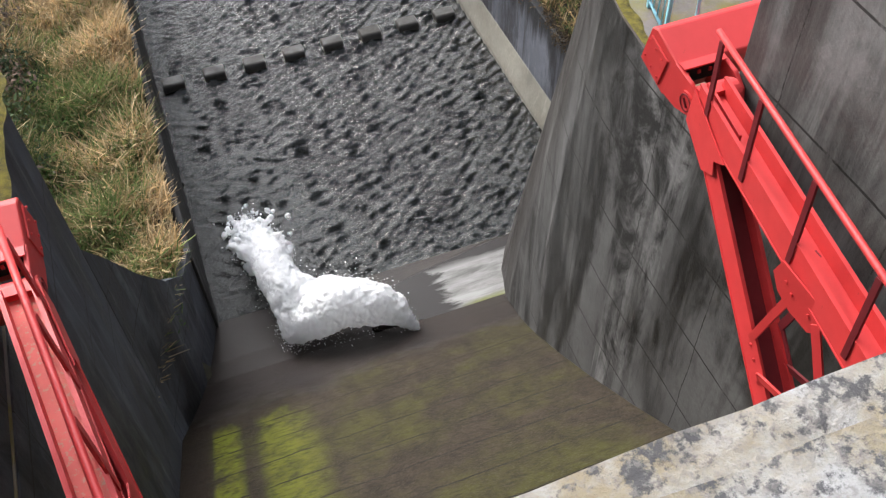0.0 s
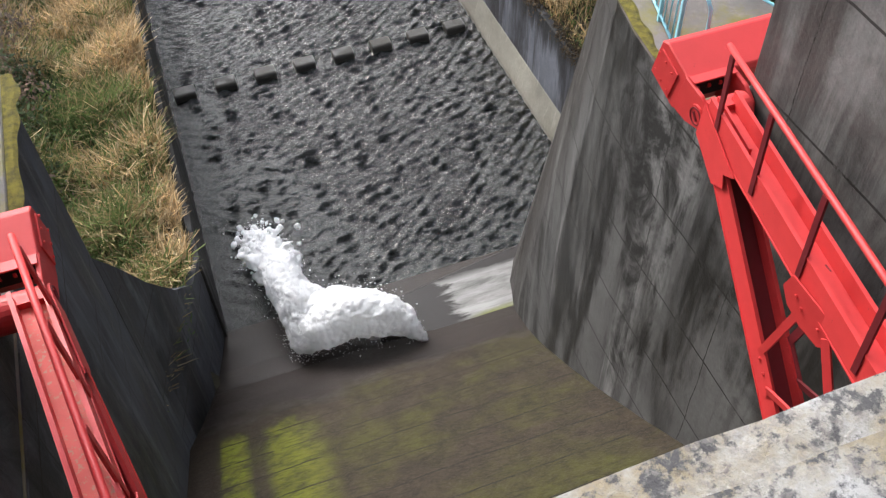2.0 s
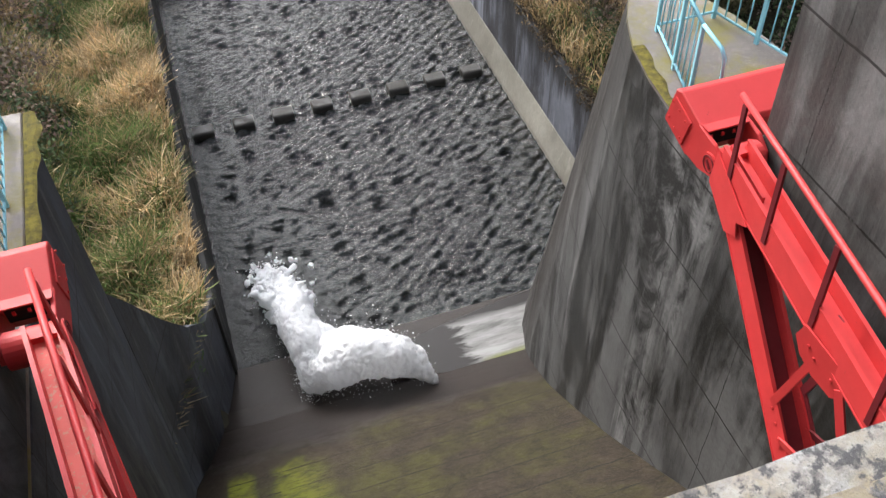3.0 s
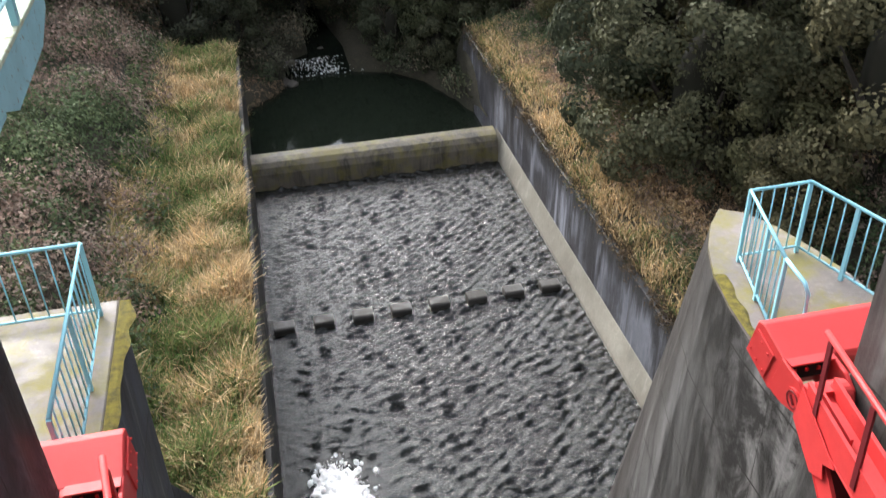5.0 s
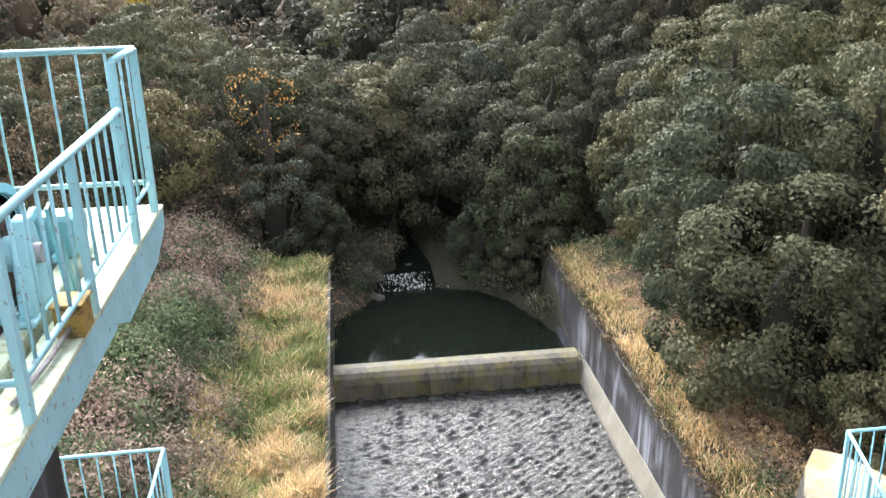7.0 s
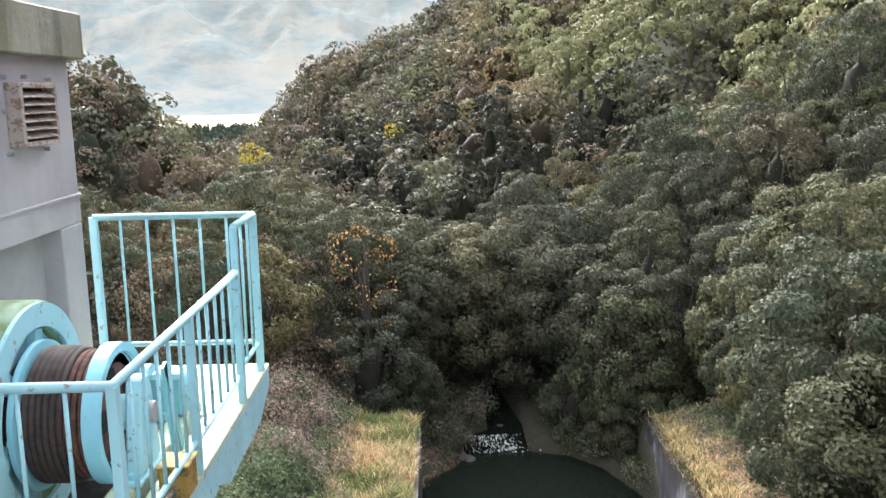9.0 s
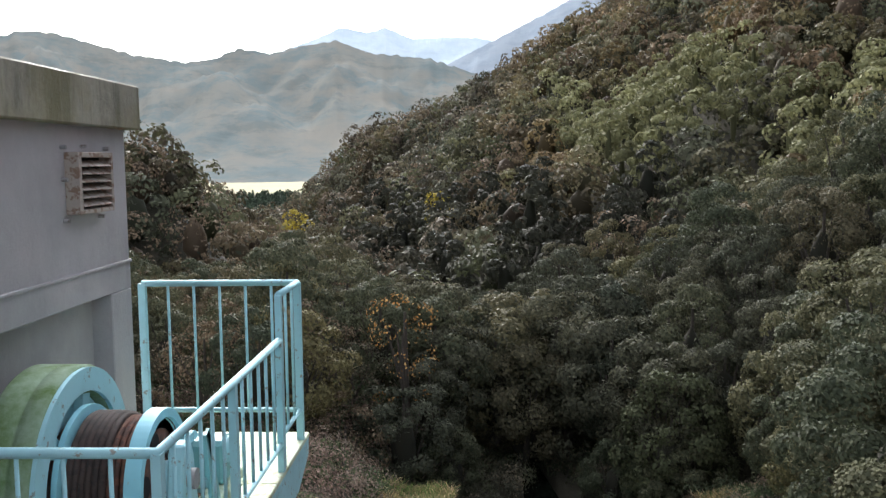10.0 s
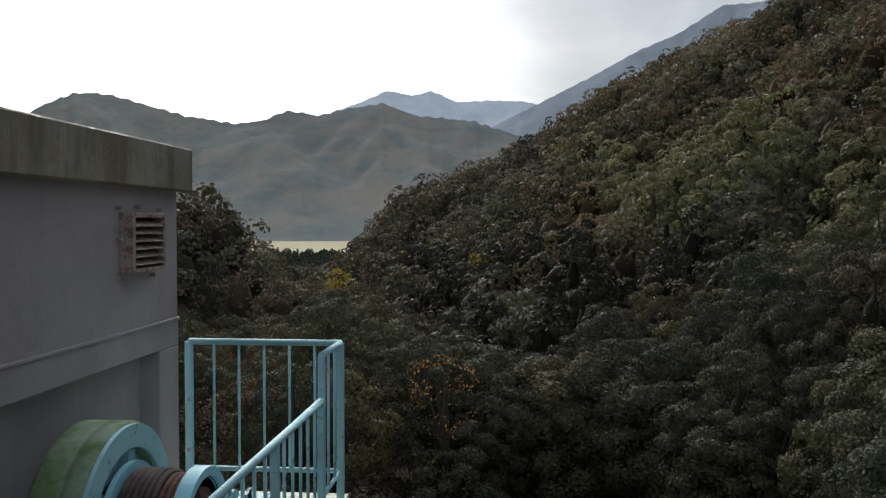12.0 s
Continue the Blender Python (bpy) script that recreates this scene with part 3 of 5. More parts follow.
structure("tower_west", box(-4.7, -2.254, -3, 6.4, 12.454, 17.3, 0.03), M_PIER_DARK, "dark concrete tower under the hoist deck", "tower")

# moss along the pier edges
def moss_material():
    k = Mat("yellow_moss")
    n = k.noise(9, 6, 0.7)
    k.bump(k.noise(40, 6, 0.7), 0.8, 0.02)
    return k.done(k.mix(k.grey(n, 0.35, 0.65), (0.060, 0.052, 0.015), (0.19, 0.155, 0.022)), 0.95)


M_MOSS = moss_material()


def moss_strip(way, wide, z):
    """A ragged low cushion of moss along a line."""
    bm = bmesh.new()
    rows = []
    for i in range(61):
        f = i / 60 * (len(way) - 1.001)
        a, b = Vector(way[int(f)]), Vector(way[int(f) + 1])
        q, s = a.lerp(b, f % 1), (b - a).normalized()
        s = Vector((s.y, -s.x))
        w = wide * (0.75 + 0.5 * noise.noise(Vector((q.x * 2.3, q.y * 2.3, 5))))
        rows.append([bm.verts.new((q.x - s.x * d, q.y - s.y * d, z + e)) for d, e in ((0.012, 0.0), (0.03, 0.016), (w * 0.7, 0.018), (w, 0.0))])
    for a, b in zip(rows, rows[1:]):
        for j in range(3):
            bm.faces.new((a[j], a[j + 1], b[j + 1], b[j]))
    tagged(part("moss", bm, M_MOSS), "yellow-green moss along the pier edge", "moss", kind="stuff")


moss_strip([(-2.25, 10.66), (-2.25, 7.3)], 0.26, 12.449)
moss_strip([(5.65, 7.2), (5.66, 7.9), (5.71, 8.5), (5.83, 9.2)], -0.2, 12.449)

# training wall that turns in towards the channel, its top falling to the bank
bm = bmesh.new()
tw = [(-2.25, 10.72, 8.75), (-2.08, 11.35, 7.7), (-1.86, 12.1, 6.3), (-1.58, 13.1, 4.75), (-1.30, 14.1, 3.62), (-1.06, 15.1, 3.38)]
ra = [[bm.verts.new(p) for p in ((x, y, -1.5), (x, y, z), (x - 0.42, y + 0.05, z + 0.02), (x - 0.42, y + 0.05, -1.5))] for x, y, z in tw]
for a, b in zip(ra, ra[1:]):
    for i in range(4):
        bm.faces.new((a[i], a[(i + 1) % 4], b[(i + 1) % 4], b[i]))
bm.faces.new(ra[0][::-1])
bm.faces.new(ra[-1])
structure("training_wall", bm, M_PIER_DARK, "dark rust-streaked concrete training wall with a falling top", "wall")

# chute, bucket and lip
PROFILE = [(-3, 10.8), (0, 10.75), (1.2, 10.3), (2.4, 9.35), (3.6, 8.3), (5.25, 6.9), (6.26, 6.0), (7.34, 5.1), (8.6, 4.05), (10.1, 2.8), (11.6, 1.65), (12.3, 1.2), (12.9, 0.86), (13.6, 0.62), (14.4, 0.45), (15.05, 0.33)]
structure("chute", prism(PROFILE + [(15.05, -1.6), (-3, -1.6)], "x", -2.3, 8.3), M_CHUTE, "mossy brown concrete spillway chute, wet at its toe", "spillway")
# apron beside the jet: pale and dry towards the pier, black with water towards the jet
def apron_material():
    k = Mat("half_wet_apron_concrete")
    grain = k.noise(1.2, 7, 0.7, (0.35, 2.6, 1.0), 0.4)
    c = k.mix(k.grey(grain, 0.35, 0.65), (0.13, 0.125, 0.12), (0.36, 0.35, 0.34))
    green = k.math("MULTIPLY", k.math("SUBTRACT", 1.0, k.span(k.math("ADD", k.axis("Y"), k.math("MULTIPLY", grain, 0.5)), 12.95, 13.15)), k.span(k.axis("X"), 4.9, 5.4))
    c = k.mix(k.math("MULTIPLY", green, 0.8), c, (0.17, 0.18, 0.02))
    wet = k.math("SUBTRACT", 1.0, k.span(k.math("ADD", k.axis("X"), k.math("MULTIPLY", k.noise(1.1, 6, 0.7, (0.5, 2.4, 1.0), 0.5), 2.4)), 5.75, 6.0))
    edge = k.span(k.math("ADD", k.axis("Y"), k.math("MULTIPLY", grain, 0.6)), 14.35, 14.5)
    wet = k.math("MAXIMUM", wet, edge)
    c = k.mix(wet, c, (0.022, 0.018, 0.016))
    k.bump(k.noise(20, 6, 0.7), 0.3, 0.02)
    return k.done(c, k.mix(wet, (0.75, 0.75, 0.75), (0.42, 0.42, 0.42)), 0.0, 0.25)


bm = prism([(2.6, 12.9), (2.7, 13.95), (4.4, 14.25), (6.0, 14.5), (8.2, 14.75), (8.2, 12.3), (5.6, 12.4)], "z", 0.2, 0.96, 0.06)
structure("apron", bm, apron_material(), "half-wet concrete apron at the foot of the chute", "sill")

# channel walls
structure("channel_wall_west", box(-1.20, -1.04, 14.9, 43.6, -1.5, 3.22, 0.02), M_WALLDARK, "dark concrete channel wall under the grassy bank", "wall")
bm = prism([(10.0, -1.5), (10.02, 0.15), (10.28, 1.05), (10.62, 1.05), (10.62, -1.5)], "y", 11.5, 36.9, 0.02)
structure("channel_footing_east", bm, M_LEDGE, "pale sloping concrete footing along the water", "footing")
bm = prism([(10.284, 0.9), (10.34, 3.43), (10.68, 3.43), (10.68, 0.9)], "y", 11.5, 43.6, 0.02)
structure("channel_wall_east", bm, M_WALL, "blue-grey stained concrete channel wall", "wall")
bm = prism([(10.05, -1.5), (10.3, 0.9), (10.7, 0.9), (10.7, -1.5)], "y", 36.9, 43.6)
structure("channel_wall_foot", bm, M_WALL, "dark foot of the channel wall beside the pool", "wall")

# end weir with a rounded crest
bm = prism([(35.55, -1.5), (35.6, 0.75), (35.7, 1.02), (35.9, 1.2), (36.2, 1.3), (36.6, 1.3), (36.9, 1.16), (37.05, 0.9), (37.1, -1.5)], "x", -1.04, 10.02)
structure("weir", bm, M_WEIR, "low concrete end weir with a rounded pale crest", "weir")

# baffle blocks
M_BLOCK = concrete("wet_baffle_concrete", (0.055, 0.052, 0.046), (0.018, 0.016, 0.015), 0.5)
first = None
for i in range(8):
    at = pose(-0.47 + 1.385 * i, 25.2 + 0.012 * i, 0)
    if first is None:
        bm = prism([(0.0, -1.5), (0.0, 0.20), (0.06, 0.27), (0.52, 0.25), (0.75, -1.5)], "x", -0.36, 0.36, 0.03)
        first = tagged(part("baffle_block", bm, M_BLOCK), "wet dark concrete baffle block standing in the basin", "baffle block", "row of baffle blocks")
        first.matrix_world = at
    else:
        copy_thing(first, at)

# deck under the camera, dam body, parapet
structure("dam_body", box(-2.3, 5.65, -6, -0.9, -1.5, 16.8, 0.03), M_PIER, "concrete body of the dam above the gate", "dam")
structure("deck_slab", box(-8, 12, -6, 0.1, 17.3, 17.9, 0.03), M_PIER, "concrete crest deck", "deck")
bm = box(-0.9, 12, -0.17, 0.251, 17.904, 19.166)
bevelled(bm, 0.055, segments=5)
bmesh.ops.subdivide_edges(bm, edges=[e for e in bm.edges if e.calc_length() > 3], cuts=240, use_grid_fill=True)
for v in bm.verts:
    if 0.1 < v.co.x < 3 and v.co.z > 19.0:
        v.co += Vector((0, 0.7, 1)) * 0.005 * noise.fractal(v.co * 22, 1.0, 2.0, 4)
structure("parapet", bm, M_PARAPET, "pale lichen-speckled concrete parapet", "parapet")


# ================= spray and foam =================
def lumps(name, centres, mat, label, category):
    """White water: overlapping torn lumps round the given places (x, y, z, size)."""
    bm = bmesh.new()
    for x, y, z, s in centres:
        made = bmesh.ops.create_icosphere(bm, subdivisions=3 if s > 0.12 else 1, radius=s, matrix=Matrix.Translation((x, y, z)))
        c = Vector((x, y, z))
        for v in made["verts"]:
            d = (v.co - c).normalized()
            v.co += d * s * (0.25 * noise.fractal(v.co * (1.0 / s), 1.0, 2.0, 3) + 0.08 * noise.noise(v.co * (5.0 / s)))
    return tagged(part(name, bm, mat, smooth=True), label, category, kind="stuff")


rs = random.Random(5)
ARC_A = [(3.66, 12.32, 1.18, 0.07), (3.45, 12.6, 1.35, 0.20), (3.1, 12.95, 1.62, 0.42), (2.6, 13.15, 1.85, 0.58), (2.05, 13.3, 1.85, 0.62), (1.5, 13.4, 1.6, 0.56), (1.0, 13.5, 1.3, 0.45), (0.75, 13.5, 1.1, 0.35)]
ARC_B = [(0.85, 13.7, 1.3, 0.42), (0.85, 14.4, 1.6, 0.52), (0.75, 15.2, 1.6, 0.54), (0.7, 16.0, 1.35, 0.5), (0.62, 16.7, 1.0, 0.46), (0.50, 17.3, 0.6, 0.42), (0.40, 17.8, 0.3, 0.34)]


def along(arc, f):
    f = min(f, 0.9999) * (len(arc) - 1)
    return [u + (v - u) * (f % 1) for u, v in zip(arc[int(f)], arc[int(f) + 1])]


body = [tuple(along(arc, i / 30)) for arc in (ARC_A, ARC_B) for i in range(31)]
body = [(x, y, z, s * 0.92) for x, y, z, s in body]
body += [(1.3, 13.95, 1.35, 0.55), (1.9, 13.75, 1.6, 0.55), (1.2, 14.4, 1.45, 0.45), (2.5, 13.5, 1.65, 0.45)]
for _ in range(300):
    x, y, z, s = along(ARC_B, rs.uniform(0.5, 1))
    body.append((x + rs.gauss(-0.08, 0.75 * s), y + rs.gauss(0.1, 0.75 * s), max(0.1, z + rs.gauss(0.15, 0.6 * s)), rs.uniform(0.03, 0.11)))
for arc in (ARC_B,):
    for _ in range(60):
        x, y, z, s = along(arc, rs.uniform(0.35, 1))
        body.append((x + rs.gauss(0, 0.55 * s), y + rs.gauss(0, 0.55 * s), max(0.05, z + rs.gauss(0, 0.4 * s)), s * rs.uniform(0.2, 0.45)))
jet = lumps("water_jet", body, M_FOAM, "white foaming jet of water spraying into the basin", "water jet")
re_mod = jet.modifiers.new("joined", "REMESH")
re_mod.mode, re_mod.voxel_size, re_mod.use_smooth_shade = "VOXEL", 0.045, True
sm_mod = jet.modifiers.new("softened", "SMOOTH")
sm_mod.factor, sm_mod.iterations = 0.5, 12
for size, much in ((0.30, 0.12), (0.11, 0.14), (0.05, 0.09)):
    tex = bpy.data.textures.new("spray_grain", "CLOUDS")
    tex.noise_scale, tex.noise_depth = size, 2
    dm = jet.modifiers.new("torn", "DISPLACE")
    dm.texture, dm.strength, dm.mid_level, dm.texture_coords = tex, much, 0.45, "GLOBAL"
V, F, off = [], [], 0
drops = []
for _ in range(24000):
    far = rs.random() ** 0.55
    x, y, z, s = along(ARC_B if rs.random() < 0.75 else ARC_A, far)
    drops.append((x + rs.gauss(0, 0.46 * s) - 0.10 * far, y + rs.gauss(0, 0.62 * s), max(0.03, z + 0.1 * s + rs.gauss(0, 0.6 * s)), 0.004 + 0.014 * rs.random() ** 2))
for x, y, z, s in drops:
    q = np.array([(1, 0, 0), (-1, 0, 0), (0, 1, 0), (0, -1, 0), (0, 0, 1.3), (0, 0, -1.3)]) * s * np.array([rs.uniform(0.7, 1.6), rs.uniform(0.7, 1.6), 1]) + (x, y, z)
    V.append(q)
    F.append(np.array([(0, 2, 4), (2, 1, 4), (1, 3, 4), (3, 0, 4), (2, 0, 5), (1, 2, 5), (3, 1, 5), (0, 3, 5)]) + off)
    off += 6
tagged(soup("spray_drops", np.concatenate(V), np.concatenate(F), M_FOAM), "white flying drops of spray round the jet", "spray", kind="stuff")


# ================= railings =================
def railing(name, posts, label, group="", z0=0.0, height=1.1, gap=0.14, low=0.1, r_post=0.028, r_rail=0.026, r_bar=0.011, mat=None, double=True):
    """A painted tube railing along corner posts (x, y): top rail, bottom rail, posts and thin bars, each a part."""
    mat = mat or M_BLUE
    base = Vector((*posts[0], z0))
    r = thing(name, base, label, "railing", group)
    top = [(x, y, z0 + height) for x, y in posts]
    part("top_rail", tube(top, r_rail), mat, r)
    part("bottom_rail", tube([(x, y, z0 + low) for x, y in posts], r_rail * 0.8), mat, r)
    for (xa, ya), (xb, yb) in zip(posts, posts[1:]):
        length = math.hypot(xb - xa, yb - ya)
        n = max(1, round(length / gap))
        for i in range(n + 1):
            f = i / n
            x, y = xa + (xb - xa) * f, ya + (yb - ya) * f
            main = i == 0 or i == n or (double and n > 6 and i == n // 2)
            if i == 0 and (xa, ya) != posts[0]:
                continue
            if main:
                part("post", bar((x, y, z0), (x, y, z0 + height), (xb - xa, yb - ya, 0), r_post * 2, r_post * 1.6), mat, r)
            else:
                part("baluster", tube([(x, y, z0 + low), (x, y, z0 + height)], r_bar, 6), mat, r)
    return r


railing("railing", [(-5.6, 10.36), (-2.46, 10.40), (-2.40, 7.15)], "pale blue painted steel railing on the pier top", "pier railings", 12.45, 1.15, 0.21)
r = railing("railing", [(5.90, 7.85), (6.29, 9.43), (7.19, 9.44), (7.62, 7.9), (7.66, 6.2)], "pale blue painted steel railing on the rounded pier top", "pier railings", 12.45, 1.15, 0.19)
part("end_bend", tube([(5.90, 7.85, 13.6), (5.90, 7.42, 13.55), (5.90, 7.32, 13.46), (5.90, 7.30, 13.2), (5.90, 7.30, 12.45)], 0.026), M_BLUE, r)

# ladder with hoops on the right tower
lad = thing("ladder", (7.35, 6.2, 12.45), "pale blue steel access ladder with safety hoops", "ladder")
for x in (7.05, 7.45):
    part("stile", bar((x, 6.3, 12.45), (x, 6.3, 20.5), (1, 0, 0), 0.06, 0.03), M_BLUE, lad)
for i in range(26):
    part("rung", tube([(7.05, 6.3, 12.75 + 0.3 * i), (7.45, 6.3, 12.75 + 0.3 * i)], 0.012, 6), M_BLUE, lad)
for i in range(6):
    z = 14.9 + 0.9 * i
    part("hoop", tube([(7.25 + 0.36 * math.sin(a), 6.62 - 0.36 * math.cos(a) * 1.0, z) for a in [0.55 + 5.18 * j / 16 for j in range(17)]], 0.02, 6), M_BLUE_OLD, lad, "pale hoop")


# ================= radial gate arms =================
def gate_arm(flip, label):
    """One side of the radial gate: trunnion box on the pier, two arms with bracing, walkway rail."""
    def X(x):
        return x if not flip else 3.4 - x

    def P(x, y, z):
        return (X(x), y, z)

    arm = thing("radial_gate", P(5.2, 6.1, 12.45), label, "radial gate", "arms of the radial gate")

    def slab(points, x0, x1, bevel=0.0):
        return prism(points, "x", min(X(x0), X(x1)), max(X(x0), X(x1)), bevel)

    # trunnion cover: sloping top, slanted cheeks
    side = [(7.10, 13.0), (6.97, 13.50), (6.86, 13.54), (6.38, 13.41), (6.36, 13.34), (6.56, 12.86)]
    body = part("trunnion_cover", slab(side, 5.08, 6.45, 0.012), M_RED, arm)
    cheek = [(7.02, 13.06), (6.92, 13.43), (6.56, 13.33), (6.66, 12.94)]
    part("cheek_plate", slab(cheek, 5.06, 5.08, 0.004), M_RED, body)
    for y, z in [(6.95, 13.36), (6.98, 13.12), (6.66, 13.28), (6.70, 13.02), (6.80, 13.33), (6.84, 13.06)]:
        part("bolt", disc(P(5.055, y, z), 0.014, 0.02, 8), M_RED, body)
    # bearing bracket
    br = [(6.42, 13.41), (6.56, 12.90), (6.28, 12.90), (6.02, 12.98), (5.88, 13.12), (5.92, 13.27), (6.10, 13.38)]
    for x in (5.09, 5.62):
        part("bearing_plate", slab(br, x - 0.02, x + 0.03, 0.008), M_RED, arm)
    part("pin_cap", disc(P(5.06, 6.08, 13.14), 0.13, 0.03, 24), M_RED, arm)
    part("pin_rim", lathe([(-0.01, 0.09), (-0.01, 0.105), (0.01, 0.105), (0.01, 0.09)], P(5.045, 6.08, 13.14), 24), M_DARKRED, arm)
    part("pin_handle", bar(P(5.035, 6.04, 13.10), P(5.035, 6.12, 13.18), (1, 0, 0), 0.02, 0.02), M_DARKRED, arm)
    part("hub", disc(P(5.34, 5.98, 13.18), 0.18, 0.46, 24), M_RED, arm)
    part("cover_opening", box(min(X(5.12), X(5.56)), max(X(5.12), X(5.56)), 6.352, 6.40, 13.14, 13.36, 0.01), M_HOLE, arm, "dark opening in the cover")
    for x in (5.2, 5.34, 5.48):
        part("nut", disc(P(x, 6.35, 13.27), 0.025, 0.03, 8), M_RED, arm)
    part("cover_lip", bar(P(5.09, 6.33, 13.42), P(5.60, 6.33, 13.42), (0, 1, 0), 0.12, 0.02), M_RED, arm)

    # the arms splay inwards on their way to the gate
    def sx(y):
        return 5.0 - 0.19 * (5.7 - y)

    def on1(y, x=0.14, up=0.0):
        return Vector(P(sx(y) + x, y, 13.41 + 0.055 * (5.5 - y) + up))

    def on2(y, x=0.14, up=0.0):
        return Vector(P(sx(y) + x, y, 13.0 - 0.60 * (5.35 - y) + up))

    def h_beam(name, way, y0, y1, high, web):
        d = (way(y1) - way(y0)).normalized()
        up = Vector((0, -d.z, d.y)).normalized()
        up = up if up.z > 0 else -up
        e = part(name, bar(way(y0, 0.02), way(y0, 0.26), (0, 1, 0), 0.10, 0.12), M_RED, arm)
        for x in (0.0, 0.28):
            a, c = way(y0, x), way(y1, x)
            part("flange", bar(a, c, up, high, 0.026), M_RED, e)
            for s in (-1, 1):
                part("flange_edge", bar(a + s * 0.49 * high * up, c + s * 0.49 * high * up, (1, 0, 0), 0.042, 0.018), M_RED, e)
        part("web", bar(way(y0) - up * 0.03, way(y1) - up * 0.03, (1, 0, 0), 0.25, 0.026), web, e)
        return d, up

    d1, u1 = h_beam("upper_arm", on1, 5.86, -0.8, 0.36, M_RED_DUST if flip else M_RED)
    # one arm's web is dark red: shade between the flanges put into colour
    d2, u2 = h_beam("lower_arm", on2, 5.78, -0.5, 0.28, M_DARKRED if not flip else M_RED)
    gus = [(5.92, 13.46), (5.96, 13.02), (5.40, 12.82), (5.16, 12.98), (5.22, 13.12), (5.02, 13.26)]
    for x in (-0.025, 0.30):
        bm = slab(gus, 4.98, 4.995)
        for v in bm.verts:
            v.co.x = X(X(v.co.x) + x - 0.19 * (5.7 - v.co.y))
        part("gusset", bm, M_RED, arm)
    # bracing between the arms, bolted to gusset plates
    out = Vector((-0.02 if not flip else 0.02, 0, 0))
    # the inner set of braces and plates is darkened as if in shade
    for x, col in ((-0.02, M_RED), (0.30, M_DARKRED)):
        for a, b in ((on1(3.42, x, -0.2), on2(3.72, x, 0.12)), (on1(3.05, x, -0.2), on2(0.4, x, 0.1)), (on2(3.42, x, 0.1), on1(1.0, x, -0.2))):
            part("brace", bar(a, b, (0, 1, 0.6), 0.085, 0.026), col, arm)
        for y in (3.28, 1.3):
            c = on1(y, x, -0.2)
            part("gusset_plate", slab([(y + 0.42, 13.30), (y + 0.30, 13.16), (y + 0.10, 13.10), (y - 0.16, 13.12), (y - 0.36, 13.34), (y - 0.3, 13.5), (y + 0.36, 13.5)], sx(y) + x - 0.012, sx(y) + x + 0.004), col, arm)
            for q, r in ((0.24, 0.02), (0.14, -0.04), (-0.1, -0.04), (-0.2, 0.02)):
                part("bolt", disc(c + Vector((0, q, r)) + out, 0.018, 0.02, 8), M_RED, arm)
        for y in (3.55, 1.9):
            c = on2(y, x, 0.12)
            part("gusset_plate", bar(c - d2 * 0.22, c + d2 * 0.22, u2, 0.2, 0.016), col, arm)
            for q in (-0.15, 0.0, 0.15):
                part("bolt", disc(c + d2 * q + out, 0.018, 0.02, 8), M_RED, arm)
    part("stiffener", bar(on1(5.9, 0.10, 0.1), on1(5.1, 0.12, 0.06), (1, 0, 0), 0.03, 0.08), M_RED, arm)
    # walkway rail along the arm
    rail = part("hand_rail", tube([on1(y, 0.0, 0.88) for y in (5.80, 4.9, 3.9, 2.0, -0.6)], 0.032, 10), M_RED, arm)
    for y in (5.66, 4.76, 3.72, 2.7, 1.7, 0.7):
        # posts of one arm take the shaded red, the other arm's the plain red
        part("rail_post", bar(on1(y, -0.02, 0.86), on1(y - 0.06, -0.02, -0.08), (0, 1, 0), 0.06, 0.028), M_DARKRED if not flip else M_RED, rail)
    return arm


gate_arm(False, "red painted steel arms of the radial gate on the sunlit pier")
gate_arm(True, "red painted steel arms of the radial gate, dusty with fallen leaves")

# ================= hoist deck and house =================
deck = thing("hoist_deck", (-1.4, 2.0, 17.5), "pale green painted steel hoist deck on beams", "deck")
part("deck_plate", box(-2.64, -1.38, 6.0, 7.2, 17.76, 17.8, 0.006), M_DECK, deck)
part("deck_plate", box(-1.62, -1.38, 1.2, 5.996, 17.76, 17.8, 0.006), M_DECK, deck, "chequered walkway plate")
part("edge_beam", prism([(1.2, 17.758), (7.2, 17.758), (7.17, 17.62), (6.75, 17.46), (5.7, 17.43), (5.4, 17.55), (1.2, 17.55)], "x", -1.42, -1.385, 0.004), M_BLUE_OLD, deck)
part("edge_flange", box(-1.50, -1.387, 1.2, 5.4, 17.525, 17.546), M_BLUE_OLD, deck)
part("end_beam", box(-2.64, -1.43, 7.15, 7.19, 17.55, 17.758, 0.004), M_BLUE_OLD, deck)
part("machine_beam", box(-1.80, -1.66, 3.2, 6.2, 17.60, 17.86, 0.008), M_DECK, deck)
part("machine_beam", box(-2.50, -2.36, 3.2, 6.2, 17.60, 17.86, 0.008), M_DECK, deck)
for y in (2.2, 3.4, 4.6, 5.8, 6.8):
    part("cross_beam", box(-2.64, -1.425, y - 0.05, y + 0.05, 17.45, 17.70, 0.004), M_BLUE_OLD, deck)

hr = railing("railing", [(-2.64, 7.0), (-1.41, 7.0), (-1.41, 6.32)], "pale blue tube railing at the end of the hoist deck", "hoist deck railings", 17.8, 1.26, 0.2, 0.24, mat=M_BLUE_OLD)
hr = railing("railing", [(-1.40, 6.25), (-1.39, 3.78), (-2.64, 3.78)], "lower pale blue tube railing along the hoist deck", "hoist deck railings", 17.8, 0.945, 0.2, 0.2, mat=M_BLUE_OLD)

